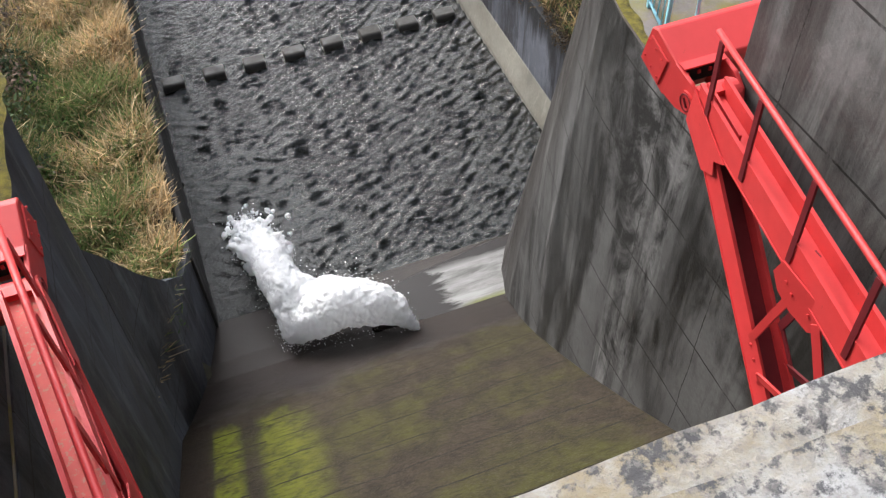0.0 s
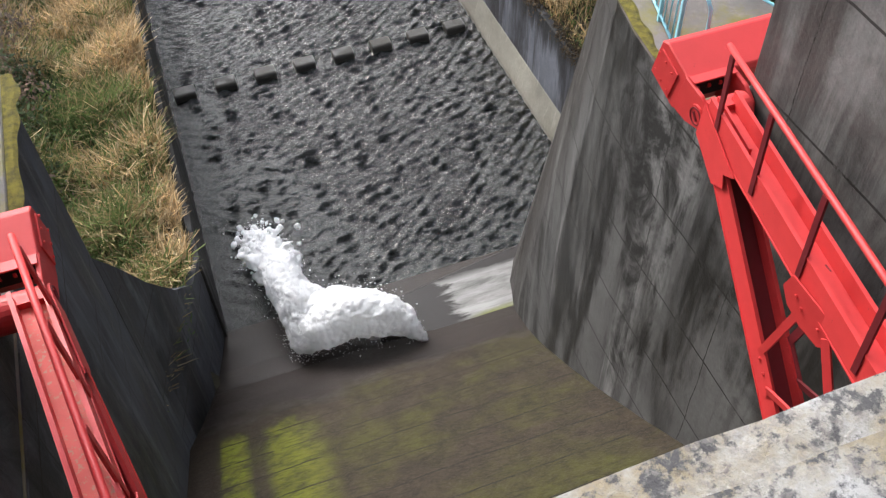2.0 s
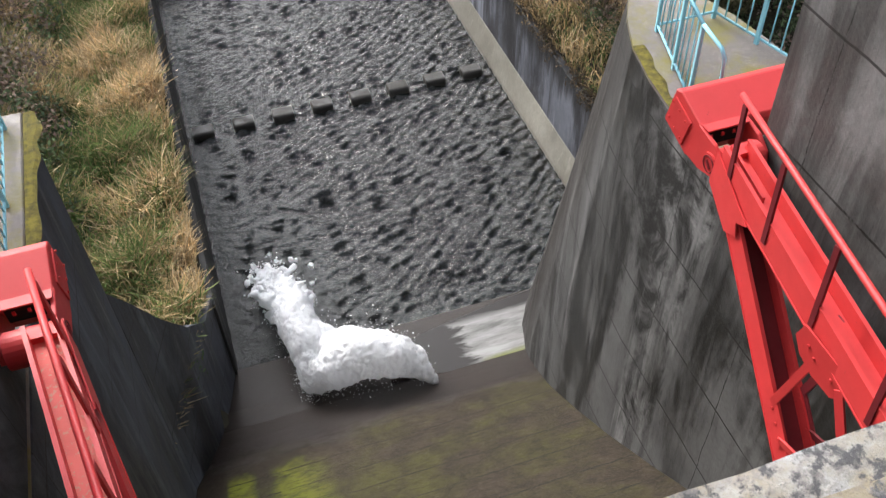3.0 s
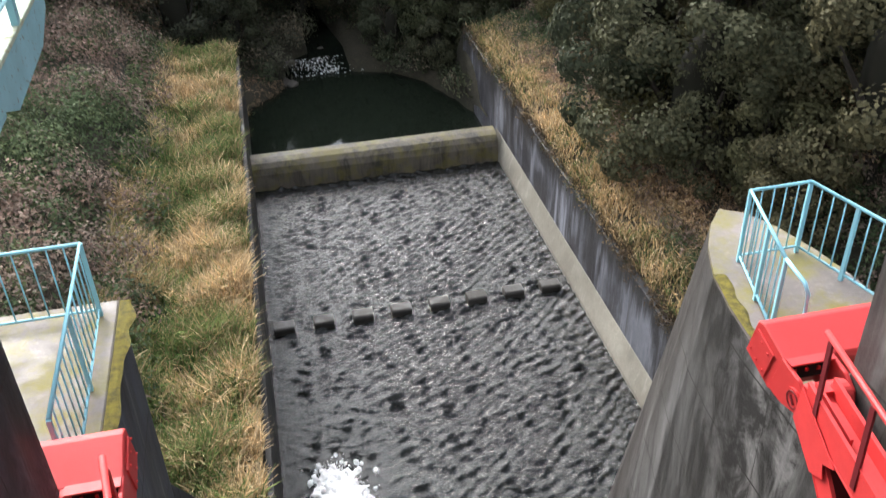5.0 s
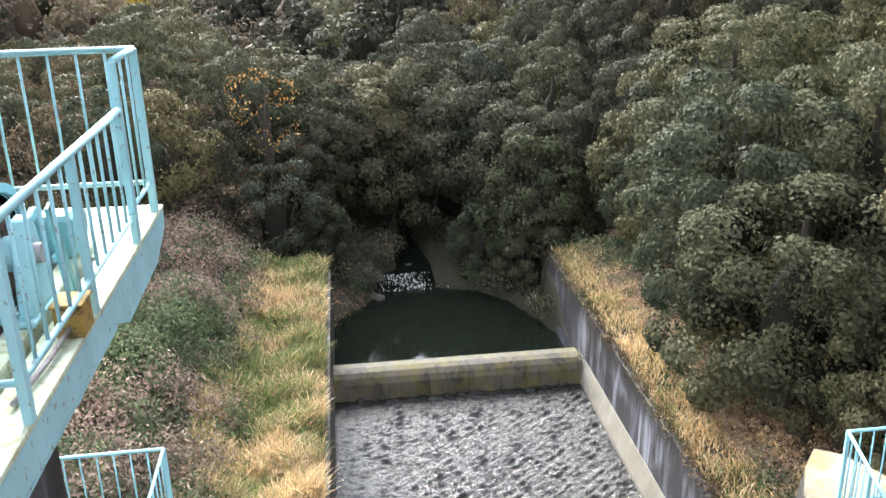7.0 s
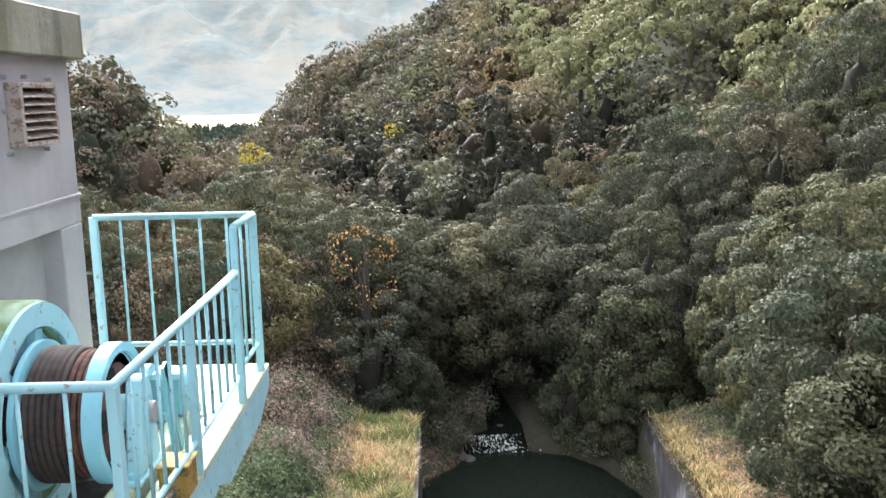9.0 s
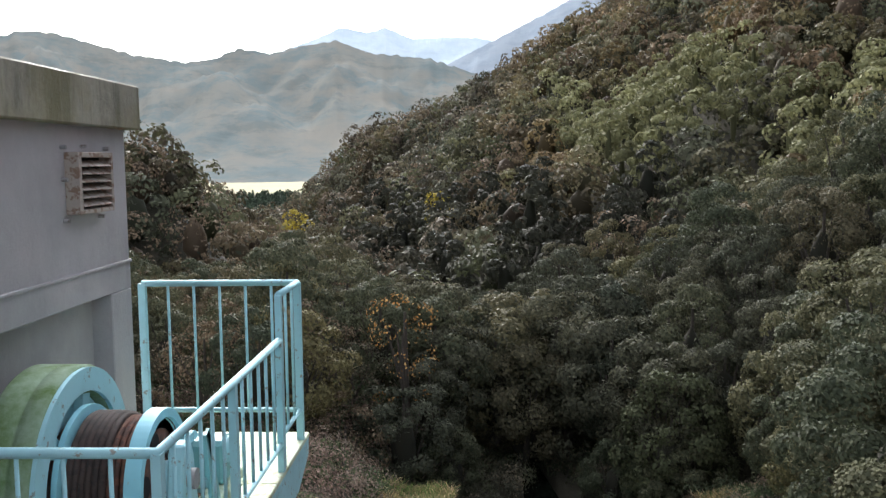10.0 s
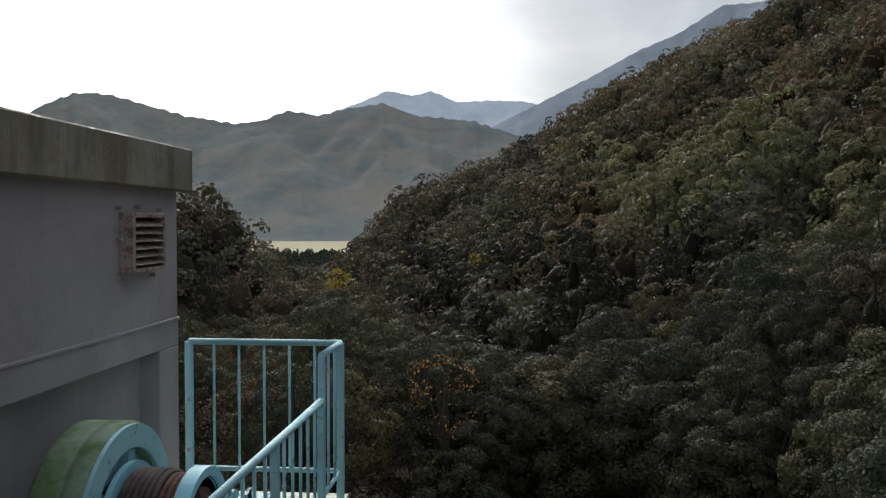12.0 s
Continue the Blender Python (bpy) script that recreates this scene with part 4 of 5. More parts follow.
# limit switch box with its conduit
sw = thing("switch_box", (-1.45, 4.75, 17.8), "weathered ochre junction box on the deck edge", "switch box")
part("body", box(-1.52, -1.36, 4.66, 4.86, 17.8, 17.98, 0.012), M_BROWN, sw)
part("lid", box(-1.53, -1.35, 4.65, 4.87, 17.98, 18.0, 0.005), M_BROWN, sw)
part("conduit", tube([(-1.44, 4.66, 17.86), (-1.46, 4.3, 17.84), (-1.5, 3.9, 17.83)], 0.016), M_STEEL, sw)

# rope hoist
HY, HZ = 4.93, 18.22
hoist = thing("rope_hoist", (-2.05, HY, 17.86), "blue steel rope hoist with a rusty rope drum and mossy gear", "hoist")
gear = part("gear_wheel", lathe([(-0.21, 0.48), (-0.21, 0.63), (-0.19, 0.645), (-0.05, 0.645), (-0.045, 0.635), (-0.03, 0.635), (-0.025, 0.645), (0.07, 0.645), (0.085, 0.63), (0.085, 0.48)], (-2.33, HY, HZ), 64), M_GEAR, hoist, "moss-grown gear rim", True)
part("gear_face", lathe([(0.0, 0.495), (0.0, 0.63), (0.025, 0.63), (0.025, 0.495)], (-2.245, HY, HZ), 64), M_BLUE_OLD, gear, "pale blue gear face")
part("gear_disc", lathe([(0.0, 0.05), (0.0, 0.50), (0.02, 0.50), (0.02, 0.05)], (-2.32, HY, HZ), 48), M_BLUE_OLD, gear)
for i in range(6):
    a = 2 * math.pi * i / 6 + 0.3
    part("spoke", bar((-2.28, HY + 0.1 * math.cos(a), HZ + 0.1 * math.sin(a)), (-2.28, HY + 0.50 * math.cos(a), HZ + 0.50 * math.sin(a)), (0, -math.sin(a), math.cos(a)), 0.09, 0.06), M_BLUE_OLD, gear)
for i in range(8):
    a = 2 * math.pi * i / 8 + 0.1
    part("bolt", disc((-2.24, HY + 0.36 * math.cos(a), HZ + 0.36 * math.sin(a)), 0.022, 0.05, 8), M_BLUE, gear)
part("drum", lathe([(-0.42, 0.05), (-0.42, 0.34), (0.14, 0.34), (0.14, 0.05)], (-1.95, HY, HZ), 48), M_RUST, hoist, "rusty grooved drum", True)
for i in range(6):
    rad = 0.365 if i < 5 else 0.358
    part("rope_turn", lathe([(0.021 * math.cos(a), rad + 0.021 * math.sin(a)) for a in (2 * math.pi * j / 8 for j in range(8))], (-2.165 + 0.035 * i, HY, HZ), 40), M_ROPE, hoist, "dark greasy wire rope", True)
for i in range(5):
    part("groove_ridge", lathe([(-0.019, 0.338), (-0.010, 0.358), (0.010, 0.358), (0.019, 0.338)], (-1.955 + 0.036 * i, HY, HZ), 40), M_RUST, hoist, "", True)
part("drum_collar", lathe([(-0.02, 0.25), (-0.02, 0.42), (0.012, 0.42), (0.012, 0.25)], (-2.215, HY, HZ), 48), M_BLUE, hoist, "pale blue collar between drum and gear")
fl = part("drum_flange", lathe([(-0.03, 0.28), (-0.03, 0.395), (0.06, 0.395), (0.06, 0.345), (0.02, 0.335), (0.02, 0.28)], (-1.83, HY, HZ), 56), M_BLUE, hoist, "pale blue flange rim", False)
part("flange_disc", lathe([(0.0, 0.05), (0.0, 0.34), (0.018, 0.34), (0.018, 0.05)], (-1.83, HY, HZ), 48), M_BLUE_OLD, fl)
for i in range(5):
    a = 2 * math.pi * i / 5 + 0.55
    part("flange_hole", disc((-1.808, HY + 0.215 * math.cos(a), HZ + 0.215 * math.sin(a)), 0.065, 0.008, 16), M_HOLE, fl, "dark round hole")
part("shaft", disc((-1.9, HY, HZ), 0.06, 0.62, 20), M_STEEL, hoist)
part("hub", disc((-1.73, HY, HZ), 0.10, 0.12, 24), M_BLUE_OLD, hoist)
br = thing("bearing_block", (-1.66, HY, 17.86), "pale blue cast bearing block on the machine beam", "bearing")
part("foot", box(-1.74, -1.62, HY - 0.24, HY + 0.24, 17.862, 17.90, 0.01), M_BLUE_OLD, br)
part("pedestal", prism([(HY - 0.18, 17.90), (HY + 0.18, 17.90), (HY + 0.10, 18.34), (HY + 0.06, 18.43), (HY - 0.06, 18.43), (HY - 0.10, 18.34)], "x", -1.725, -1.635, 0.012), M_BLUE_OLD, br)
for y in (-0.2, 0.2):
    part("bolt", box(-1.70, -1.66, HY + y - 0.02, HY + y + 0.02, 17.90, 17.935, 0.005), M_BLUE, br)
mo = thing("gear_motor", (-1.85, 5.9, 17.86), "teal geared motor with a coupling shaft", "motor")
part("gear_case", box(-1.92, -1.68, 5.78, 6.02, 17.862, 18.16, 0.03), M_TEAL, mo)
part("flange", lathe([(-0.02, 0.02), (-0.02, 0.14), (0.02, 0.14), (0.02, 0.02)], (-1.94, 5.9, 18.06), 28), M_BLUE_OLD, mo)
part("coupling", disc((-2.1, 5.9, 18.06), 0.05, 0.40, 20), M_BLUE, mo)
part("cap", disc((-1.66, 5.9, 18.08), 0.09, 0.05, 24), M_BLUE_OLD, mo)
for y in (5.76, 6.04):
    part("foot_bolt", box(-1.83, -1.77, y - 0.03, y + 0.03, 17.862, 17.92, 0.008), M_BLUE_OLD, mo)
lk = thing("link_bracket", (-1.62, 5.3, 17.8), "green painted bracket beside the drum", "bracket")
part("arm", bar((-1.60, 5.28, 17.8), (-1.60, 5.16, 18.42), (0, 1, 0), 0.09, 0.02), M_TEAL, lk)
part("arm", bar((-1.60, 5.40, 17.8), (-1.60, 5.16, 18.42), (0, 1, 0), 0.05, 0.02), M_TEAL, lk)

# gate house on the tower
house = thing("gate_house", (-2.66, 2.0, 17.3), "grey rendered gate house with a flat overhanging roof", "house")
WX = -2.685
part("wall", box(-6.5, WX, -2.0, 6.88, 19.26, 20.28, 0.01), M_HOUSE, house)
part("band", box(-6.5, WX + 0.004, -2.0, 6.884, 19.05, 19.258, 0.006), M_HOUSE, house)
part("wall_panel", box(-6.5, WX - 0.15, -2.0, 6.5, 17.3, 19.048), M_HOUSE, house)
part("corner_pillar", box(-6.5, WX + 0.004, 6.505, 6.884, 17.3, 19.046, 0.008), M_HOUSE, house)
part("joint_ledge", box(-6.5, WX + 0.016, -2.0, 6.89, 19.248, 19.27, 0.003), M_HOUSE, house)
part("roof", box(-7.0, -2.595, -2.4, 6.99, 20.258, 20.595, 0.012), M_FASCIA, house, "streaked mossy concrete roof slab")
vent = part("louvre", box(WX - 0.03, WX + 0.012, 5.88, 6.37, 19.70, 20.06), M_HOLE, house, "rusty ventilation louvre")
part("frame_side", box(WX, WX + 0.10, 5.84, 5.885, 19.67, 20.08, 0.004), M_LOUVRE, vent)
part("frame_side", box(WX, WX + 0.10, 6.37, 6.40, 19.67, 20.08, 0.004), M_LOUVRE, vent)
part("frame_top", box(WX, WX + 0.10, 5.886, 6.369, 20.045, 20.08, 0.004), M_LOUVRE, vent)
part("frame_sill", box(WX, WX + 0.10, 5.886, 6.369, 19.67, 19.70, 0.004), M_LOUVRE, vent)
for i in range(6):
    z = 19.738 + 0.053 * i
    part("slat", bar((WX + 0.07, 5.886, z), (WX + 0.07, 6.369, z), (1, 0, -0.55), 0.075, 0.006), M_LOUVRE, vent)
for y, z in ((5.80, 19.63), (5.80, 20.11), (6.1, 20.12), (6.48, 20.11), (6.35, 19.63), (5.80, 19.9)):
    part("fixing_bolt", disc((WX + 0.015, y, z), 0.014, 0.05, 8), M_STEEL, house)


# ================= planting =================
def kites(centres, normals, size, aspect, gen, loose=0.34):
    """Leaf clumps: small kite-shaped faces at places, facing roughly along normals."""
    n = len(centres)
    nv = normals + gen.normal(0, loose, (n, 3))
    nv /= np.linalg.norm(nv, axis=1)[:, None] + 1e-9
    a = np.cross(nv, gen.normal(0, 1, (n, 3)))
    a /= np.linalg.norm(a, axis=1)[:, None] + 1e-9
    b = np.cross(nv, a)
    s = np.asarray(size)[:, None]
    v = np.stack([centres + a * s, centres + b * s * aspect + a * s * 0.1, centres - a * s, centres - b * s * aspect + a * s * 0.1 + nv * s * 0.25], 1)
    return v.reshape(-1, 3), np.arange(4 * n).reshape(-1, 4)


def crown(gen, n, radius, height, lobes, leaf, spiky=0.0):
    """Places, facing and sizes of leaf clumps over a domed crown of rounded puffs; its foot is at z = 0."""
    i = np.arange(lobes)
    zz = 1.0 - 1.75 * (i + 0.4) / lobes
    a = i * 2.39996 + gen.uniform(0, 6.28)
    flat = np.sqrt(np.clip(1 - zz ** 2, 0, 1))
    dl = np.stack([np.cos(a) * flat, np.sin(a) * flat, zz], 1) + gen.normal(0, 0.13, (lobes, 3))
    rise = height * 0.34
    wide = radius * (1 - spiky * np.clip(0.5 + 0.5 * zz, 0, 1))
    lc = np.stack([dl[:, 0] * wide * 0.70, dl[:, 1] * wide * 0.70, height * 0.56 + dl[:, 2] * rise * 0.95], 1)
    lr = radius * gen.uniform(0.65, 1.3, lobes) * 1.55 / math.sqrt(lobes) * (1 - 0.45 * spiky)
    k = gen.choice(lobes, n, p=lr ** 2 / (lr ** 2).sum())
    d = gen.normal(0, 0.62, (n, 3)) + dl[k] * 0.70 + (0, 0, 0.20)
    d /= np.linalg.norm(d, axis=1)[:, None] + 1e-9
    c = lc[k] + d * (lr[k] * gen.uniform(0.78, 1.10, n))[:, None] * np.array([1, 1, 0.8])
    return c, d, leaf * gen.uniform(0.6, 1.35, n)


def heart(radius, height, gen):
    """Core that paints shade into a crown's gaps: a lumpy closed body of quads."""
    n, m = 9, 6
    a, b = np.meshgrid(np.arange(n) * 2 * math.pi / n, np.linspace(-1.45, 1.45, m), indexing="ij")
    r = 1 + gen.uniform(-0.14, 0.10, a.shape)
    v = np.stack([radius * 0.46 * np.cos(a) * np.cos(b) * r, radius * 0.46 * np.sin(a) * np.cos(b) * r, height * 0.52 + height * 0.22 * np.sin(b) * r], -1).reshape(-1, 3)
    i, j = np.meshgrid(np.arange(n), np.arange(m - 1), indexing="ij")
    k, q = (i * m + j).ravel(), (((i + 1) % n) * m + j).ravel()
    return v, np.stack([k, q, q + 1, k + 1], 1)


def make_tree(gen, radius, height, cards, leaf, label, mat, lobes=26, full=True):
    t = thing("tree", (0, 0, 0), label, "tree", "trees on the valley side")
    bm = bmesh.new()
    tops = [(0.0, 0.0, height * 0.8)] + [(radius * 0.55 * math.cos(a), radius * 0.55 * math.sin(a), height * gen.uniform(0.55, 0.8)) for a in gen.uniform(0, 6.28, 7)]
    base = 0.032 * height
    for i, p in enumerate(tops):
        start = Vector((0, 0, -1.0)) if i == 0 else Vector((0, 0, height * gen.uniform(0.12, 0.35)))
        r0 = base if i == 0 else base * 0.45
        q = Vector(p)
        bmesh.ops.create_cone(bm, cap_ends=True, segments=7, radius1=r0, radius2=r0 * 0.25, depth=(q - start).length,
                              matrix=Matrix.Translation((start + q) / 2) @ (q - start).to_track_quat("Z", "Y").to_matrix().to_4x4())
    part("trunk", bm, M_BARK, t)
    c, d, s = crown(gen, cards, radius, height, lobes, leaf)
    v, f = kites(c, d, s, 0.62, gen)
    if full:
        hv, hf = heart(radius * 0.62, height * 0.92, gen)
        soup("crown_shade_core", hv, hf, M_CROWN_SHADE, None, t)
    soup("crown", v, f, mat, None, t)
    return t


M_BROWNLEAF = leaf_material("bare_brown_twigs", (0.060, 0.045, 0.034), (0.115, 0.085, 0.062), (0.19, 0.15, 0.115), 0.15)
M_YELLOW = leaf_material("yellow_autumn_leaves", (0.20, 0.15, 0.025), (0.36, 0.27, 0.04), (0.50, 0.40, 0.09), 0.3)
M_ORANGE = leaf_material("orange_autumn_leaves", (0.20, 0.09, 0.03), (0.40, 0.20, 0.07), (0.55, 0.33, 0.15), 0.3)

tg = np.random.default_rng(21)
M_OLIVE = leaf_material("olive_green_leaves", (0.058, 0.058, 0.033), (0.096, 0.095, 0.054), (0.145, 0.14, 0.083), 0.2, rough=0.6)
# evergreen leaf colour lowered to stand for the shade of the ravine
M_RAVINE = leaf_material("ravine_shade_leaves", (0.043, 0.045, 0.034), (0.070, 0.071, 0.054), (0.110, 0.110, 0.082), 0.2, rough=0.65)
KINDS = [make_tree(tg, 2.7, 7.6, 8500, 0.088, "dense dark evergreen tree on the valley side", M_LEAF),
         make_tree(tg, 3.3, 8.4, 11000, 0.090, "broad dark-green evergreen tree on the valley side", M_LEAF, 34),
         make_tree(tg, 2.3, 8.6, 7500, 0.086, "tall evergreen tree with a narrow crown", M_LEAF, 22),
         make_tree(tg, 3.0, 6.6, 8500, 0.088, "low spreading olive-green tree", M_OLIVE, 28),
         make_tree(tg, 2.3, 5.6, 2000, 0.075, "half-bare brown tree on the slope", M_BROWNLEAF, 22, False),
         make_tree(tg, 2.6, 9.0, 8000, 0.088, "evergreen tree with the ravine's shade in its leaf colour", M_RAVINE, 26),
         make_tree(tg, 3.9, 13.6, 21000, 0.088, "tall dense evergreen tree above the channel bank", M_LEAF, 40)]


def wedge_points(gen, tries, near, far, spacing, az0=-36, az1=33):
    """Scattered places on the slopes between two distances, no two closer than spacing."""
    az, d = np.radians(gen.uniform(az0, az1, tries)), np.sqrt(gen.uniform(near ** 2, far ** 2, tries))
    p = np.stack([d * np.sin(az), d * np.cos(az)], 1)
    cell, out = {}, []
    for q in p:
        key = (int(q[0] // spacing), int(q[1] // spacing))
        if any((q[0] - o[0]) ** 2 + (q[1] - o[1]) ** 2 < spacing ** 2 for a in (-1, 0, 1) for b in (-1, 0, 1) for o in cell.get((key[0] + a, key[1] + b), ())):
            continue
        cell.setdefault(key, []).append(q)
        out.append(q)
    return np.array(out)


def clear_of_stream(p, right, left):
    u = p[:, 0] - stream_x(p[:, 1])
    r = np.where(p[:, 1] < 44, right, np.where(p[:, 1] < 47, 5.0, np.where(p[:, 1] < 55, 2.6, 0.0)))
    lf = np.where(p[:, 1] < 46, left, np.where(p[:, 1] < 55, 3.8, 0.0))
    return (u > r) | (u < -lf)


near = wedge_points(tg, 9000, 20, 84, 3.25, -36, 50)
near = near[clear_of_stream(near, 9.0, 9.0)]
near = near[~((near[:, 0] < 0) & (near[:, 1] < 44))]
near = near[~((near[:, 0] > 0) & (near[:, 1] < 17))]
near = near[np.argsort(np.hypot(near[:, 0], near[:, 1]))]
rest = near[240:]
used = set()
for x, y in near[:240]:
    side_left = x < stream_x(y)
    k = int(tg.choice([0, 1, 2, 3, 4], p=[0.22, 0.13, 0.15, 0.2, 0.30] if side_left else [0.27, 0.27, 0.17, 0.22, 0.07]))
    # most trees near the stream take the kind with shade in its colour
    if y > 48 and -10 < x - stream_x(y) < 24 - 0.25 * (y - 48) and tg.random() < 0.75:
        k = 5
    s = float(tg.uniform(0.8, 1.2)) * 1.05
    if 0 < x < 19 and y < 46 or 54 < y < 64 and abs(x - stream_x(y)) < 7:
        s = float(tg.uniform(1.1, 1.35))
        if x > 0.38 * y and y < 41:
            k, s = 6, float(tg.uniform(0.85, 1.08))
    m = Matrix.LocRotScale((x, y, float(ground_z(x, y)) - (3.2 if k == 6 else 1.3)), Euler((0, 0, float(tg.uniform(0, 6.28)))), None) @ Matrix.Diagonal((s, s, s * float(tg.uniform(0.85, 1.15)), 1))
    if k not in used:
        used.add(k)
        KINDS[k].matrix_basis = m
        continue
    made = copy_thing(KINDS[k], Matrix())
    made.matrix_basis = m

# low round trees along the foot of the east slope, and small ones at the water's edge
for i in range(13):
    x, y, s = 14.7 + 1.1 * (i % 2) + float(tg.uniform(-0.3, 0.3)), 20.0 + 1.9 * i, float(tg.uniform(0.62, 0.85))
    copy_thing(KINDS[(0, 3, 1)[i % 3]], Matrix()).matrix_basis = Matrix.LocRotScale((x, y, float(ground_z(x, y)) - 1.5), Euler((0, 0, 1.7 * i)), None) @ Matrix.Diagonal((s, s, s, 1))
for x, y, s in ((9.6, 46.4, 0.62), (7.6, 49.2, 0.7), (-1.4, 49.6, 0.7), (11.4, 46.6, 0.75)):
    copy_thing(KINDS[0], Matrix()).matrix_basis = Matrix.LocRotScale((x, y, float(ground_z(x, y)) - 1.4), Euler((0, 0, 2.3 * x)), None) @ Matrix.Diagonal((s, s, s, 1))

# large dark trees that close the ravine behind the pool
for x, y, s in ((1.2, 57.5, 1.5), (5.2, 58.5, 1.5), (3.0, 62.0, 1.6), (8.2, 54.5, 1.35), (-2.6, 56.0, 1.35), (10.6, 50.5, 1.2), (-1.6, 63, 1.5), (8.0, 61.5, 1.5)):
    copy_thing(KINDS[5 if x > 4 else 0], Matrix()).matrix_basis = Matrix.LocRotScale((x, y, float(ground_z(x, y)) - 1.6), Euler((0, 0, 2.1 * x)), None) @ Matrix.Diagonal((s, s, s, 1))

# the woods further off: broad-leaved crowns, conifers low in the side valley with its shade in their colour, a grove of
# bamboo, bare brown trees
wd = wedge_points(tg, 45000, 84, 320, 4.1)
wd = np.concatenate([rest, wd[clear_of_stream(wd, 0.8, 0.8)]])
wd = wd[~((wd[:, 0] < stream_x(wd[:, 1])) & (wd[:, 1] > 190))]
wd = wd[wd[:, 1] < 318]
wz = ground_z(wd[:, 0], wd[:, 1])
TV, TF, TC, off = [], [], [], 0
for (x, y), z in zip(wd, wz):
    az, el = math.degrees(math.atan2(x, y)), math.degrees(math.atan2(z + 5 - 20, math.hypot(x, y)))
    dist = math.hypot(x, y)
    east = x > stream_x(y)
    grove = 5.0 + 1.6 * math.sin(az * 0.55) - el
    bamboo = east and az > 4.5 and -2.6 < grove - 1.8 < 2.6 and tg.random() < 0.8
    r, h, lobes, spiky = tg.uniform(2.6, 4.6), tg.uniform(6.5, 11.0), 13, 0.0
    col = np.array([0.086, 0.083, 0.055]) * tg.uniform(0.55, 1.45) * np.array([tg.uniform(0.85, 1.25), 1, tg.uniform(0.8, 1.15)])
    n = 650 if dist < 100 else 500 if dist < 150 else 360 if dist < 220 else 270
    leaf = 0.25 if dist < 100 else 0.31 if dist < 150 else 0.34 if dist < 220 else 0.40
    if bamboo:
        col = np.array([0.19, 0.19, 0.10]) * tg.uniform(0.6, 1.4)
        r, h, lobes, spiky = tg.uniform(2.0, 3.0), tg.uniform(8, 12), 8, 0.3
        n = int(1.25 * n)
    elif tg.random() < (0.22 if not east else 0.10):
        col = np.array([0.150, 0.112, 0.078]) * tg.uniform(0.6, 1.2)
        n, leaf = int(n * 0.8), leaf * 0.7
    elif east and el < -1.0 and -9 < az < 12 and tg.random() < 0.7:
        # low crowns darkened by colour for the shade of the side valley
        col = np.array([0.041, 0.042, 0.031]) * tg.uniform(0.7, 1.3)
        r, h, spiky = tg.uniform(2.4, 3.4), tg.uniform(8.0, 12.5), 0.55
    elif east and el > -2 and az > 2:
        # high crowns on the east slope lightened for the light they catch
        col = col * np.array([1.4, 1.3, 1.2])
    sunk = 1.6 if dist < 150 else 3.2
    c, d, s = crown(tg, n, r, h, lobes, leaf, spiky)
    if bamboo:
        s = s * 0.85
        c[:, :2] += np.array([0.9, -0.5]) * (np.clip(c[:, 2:] / h - 0.55, 0, 1) ** 2 * 5)
    v, f = kites(c, d, s, 0.68, tg, 0.20)
    # far crowns get the core too, at half the leaf colour for inner shade
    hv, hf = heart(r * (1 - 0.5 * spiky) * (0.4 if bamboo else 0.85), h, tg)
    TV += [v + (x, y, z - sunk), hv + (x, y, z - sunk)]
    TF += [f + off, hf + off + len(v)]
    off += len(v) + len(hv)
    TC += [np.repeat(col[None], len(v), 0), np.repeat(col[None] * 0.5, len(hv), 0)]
# low growth between the trunks
for x, y in wedge_points(tg, 30000, 70, 300, 4.0):
    u = x - stream_x(y)
    if -60 < u < -1 and y < 120 or u > 1:
        r, h = tg.uniform(1.8, 2.8), tg.uniform(2.2, 4.0)
        c, d, s = crown(tg, 70, r, h, 6, 0.36)
        v, f = kites(c + (x, y, float(ground_z(x, y)) - 1.0), d, s, 0.62, tg)
        TV.append(v)
        TF.append(f + off)
        off += len(v)
        TC.append(np.repeat(np.array([[0.052, 0.055, 0.036]]) * tg.uniform(0.6, 1.4), len(v), 0))
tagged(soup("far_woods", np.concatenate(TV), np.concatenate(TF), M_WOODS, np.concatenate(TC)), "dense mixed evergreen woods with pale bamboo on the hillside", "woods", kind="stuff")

# conifer plantation on the valley floor far behind
TV, TF, TC, off = [], [], [], 0
for _ in range(900):
    y = tg.uniform(330, 560)
    x = y * math.tan(radians(tg.uniform(-19, -9)))
    h = tg.uniform(7, 11)
    n = 46
    t = tg.uniform(0, 1, n) ** 0.7
    a = tg.uniform(0, 6.28, n)
    rad = 2.2 * (1 - t) + 0.2
    c = np.stack([x + rad * np.cos(a), y + rad * np.sin(a), -6.5 + t * h], 1)
    v, f = kites(c, np.stack([np.cos(a), np.sin(a), a * 0 + 0.5], 1), tg.uniform(0.5, 1.0, n), 0.6, tg)
    TV.append(v)
    TF.append(f + off)
    TC.append(np.repeat(np.array([[0.045, 0.062, 0.045]]) * tg.uniform(0.8, 1.3), len(v), 0))
    off += len(v)
tagged(soup("far_conifers", np.concatenate(TV), np.concatenate(TF), M_WOODS, np.concatenate(TC)), "dark conifer plantation on the far valley floor", "woods", kind="stuff")


# single autumn trees
def place_tree(mat, label, radius, height, cards, leaf, az, dist, lift=0.0):
    t = make_tree(tg, radius, height, cards, leaf, label, mat, 12, False)
    x, y = dist * math.sin(radians(az)), dist * math.cos(radians(az))
    t.location = (x, y, float(ground_z(x, y)) + lift)


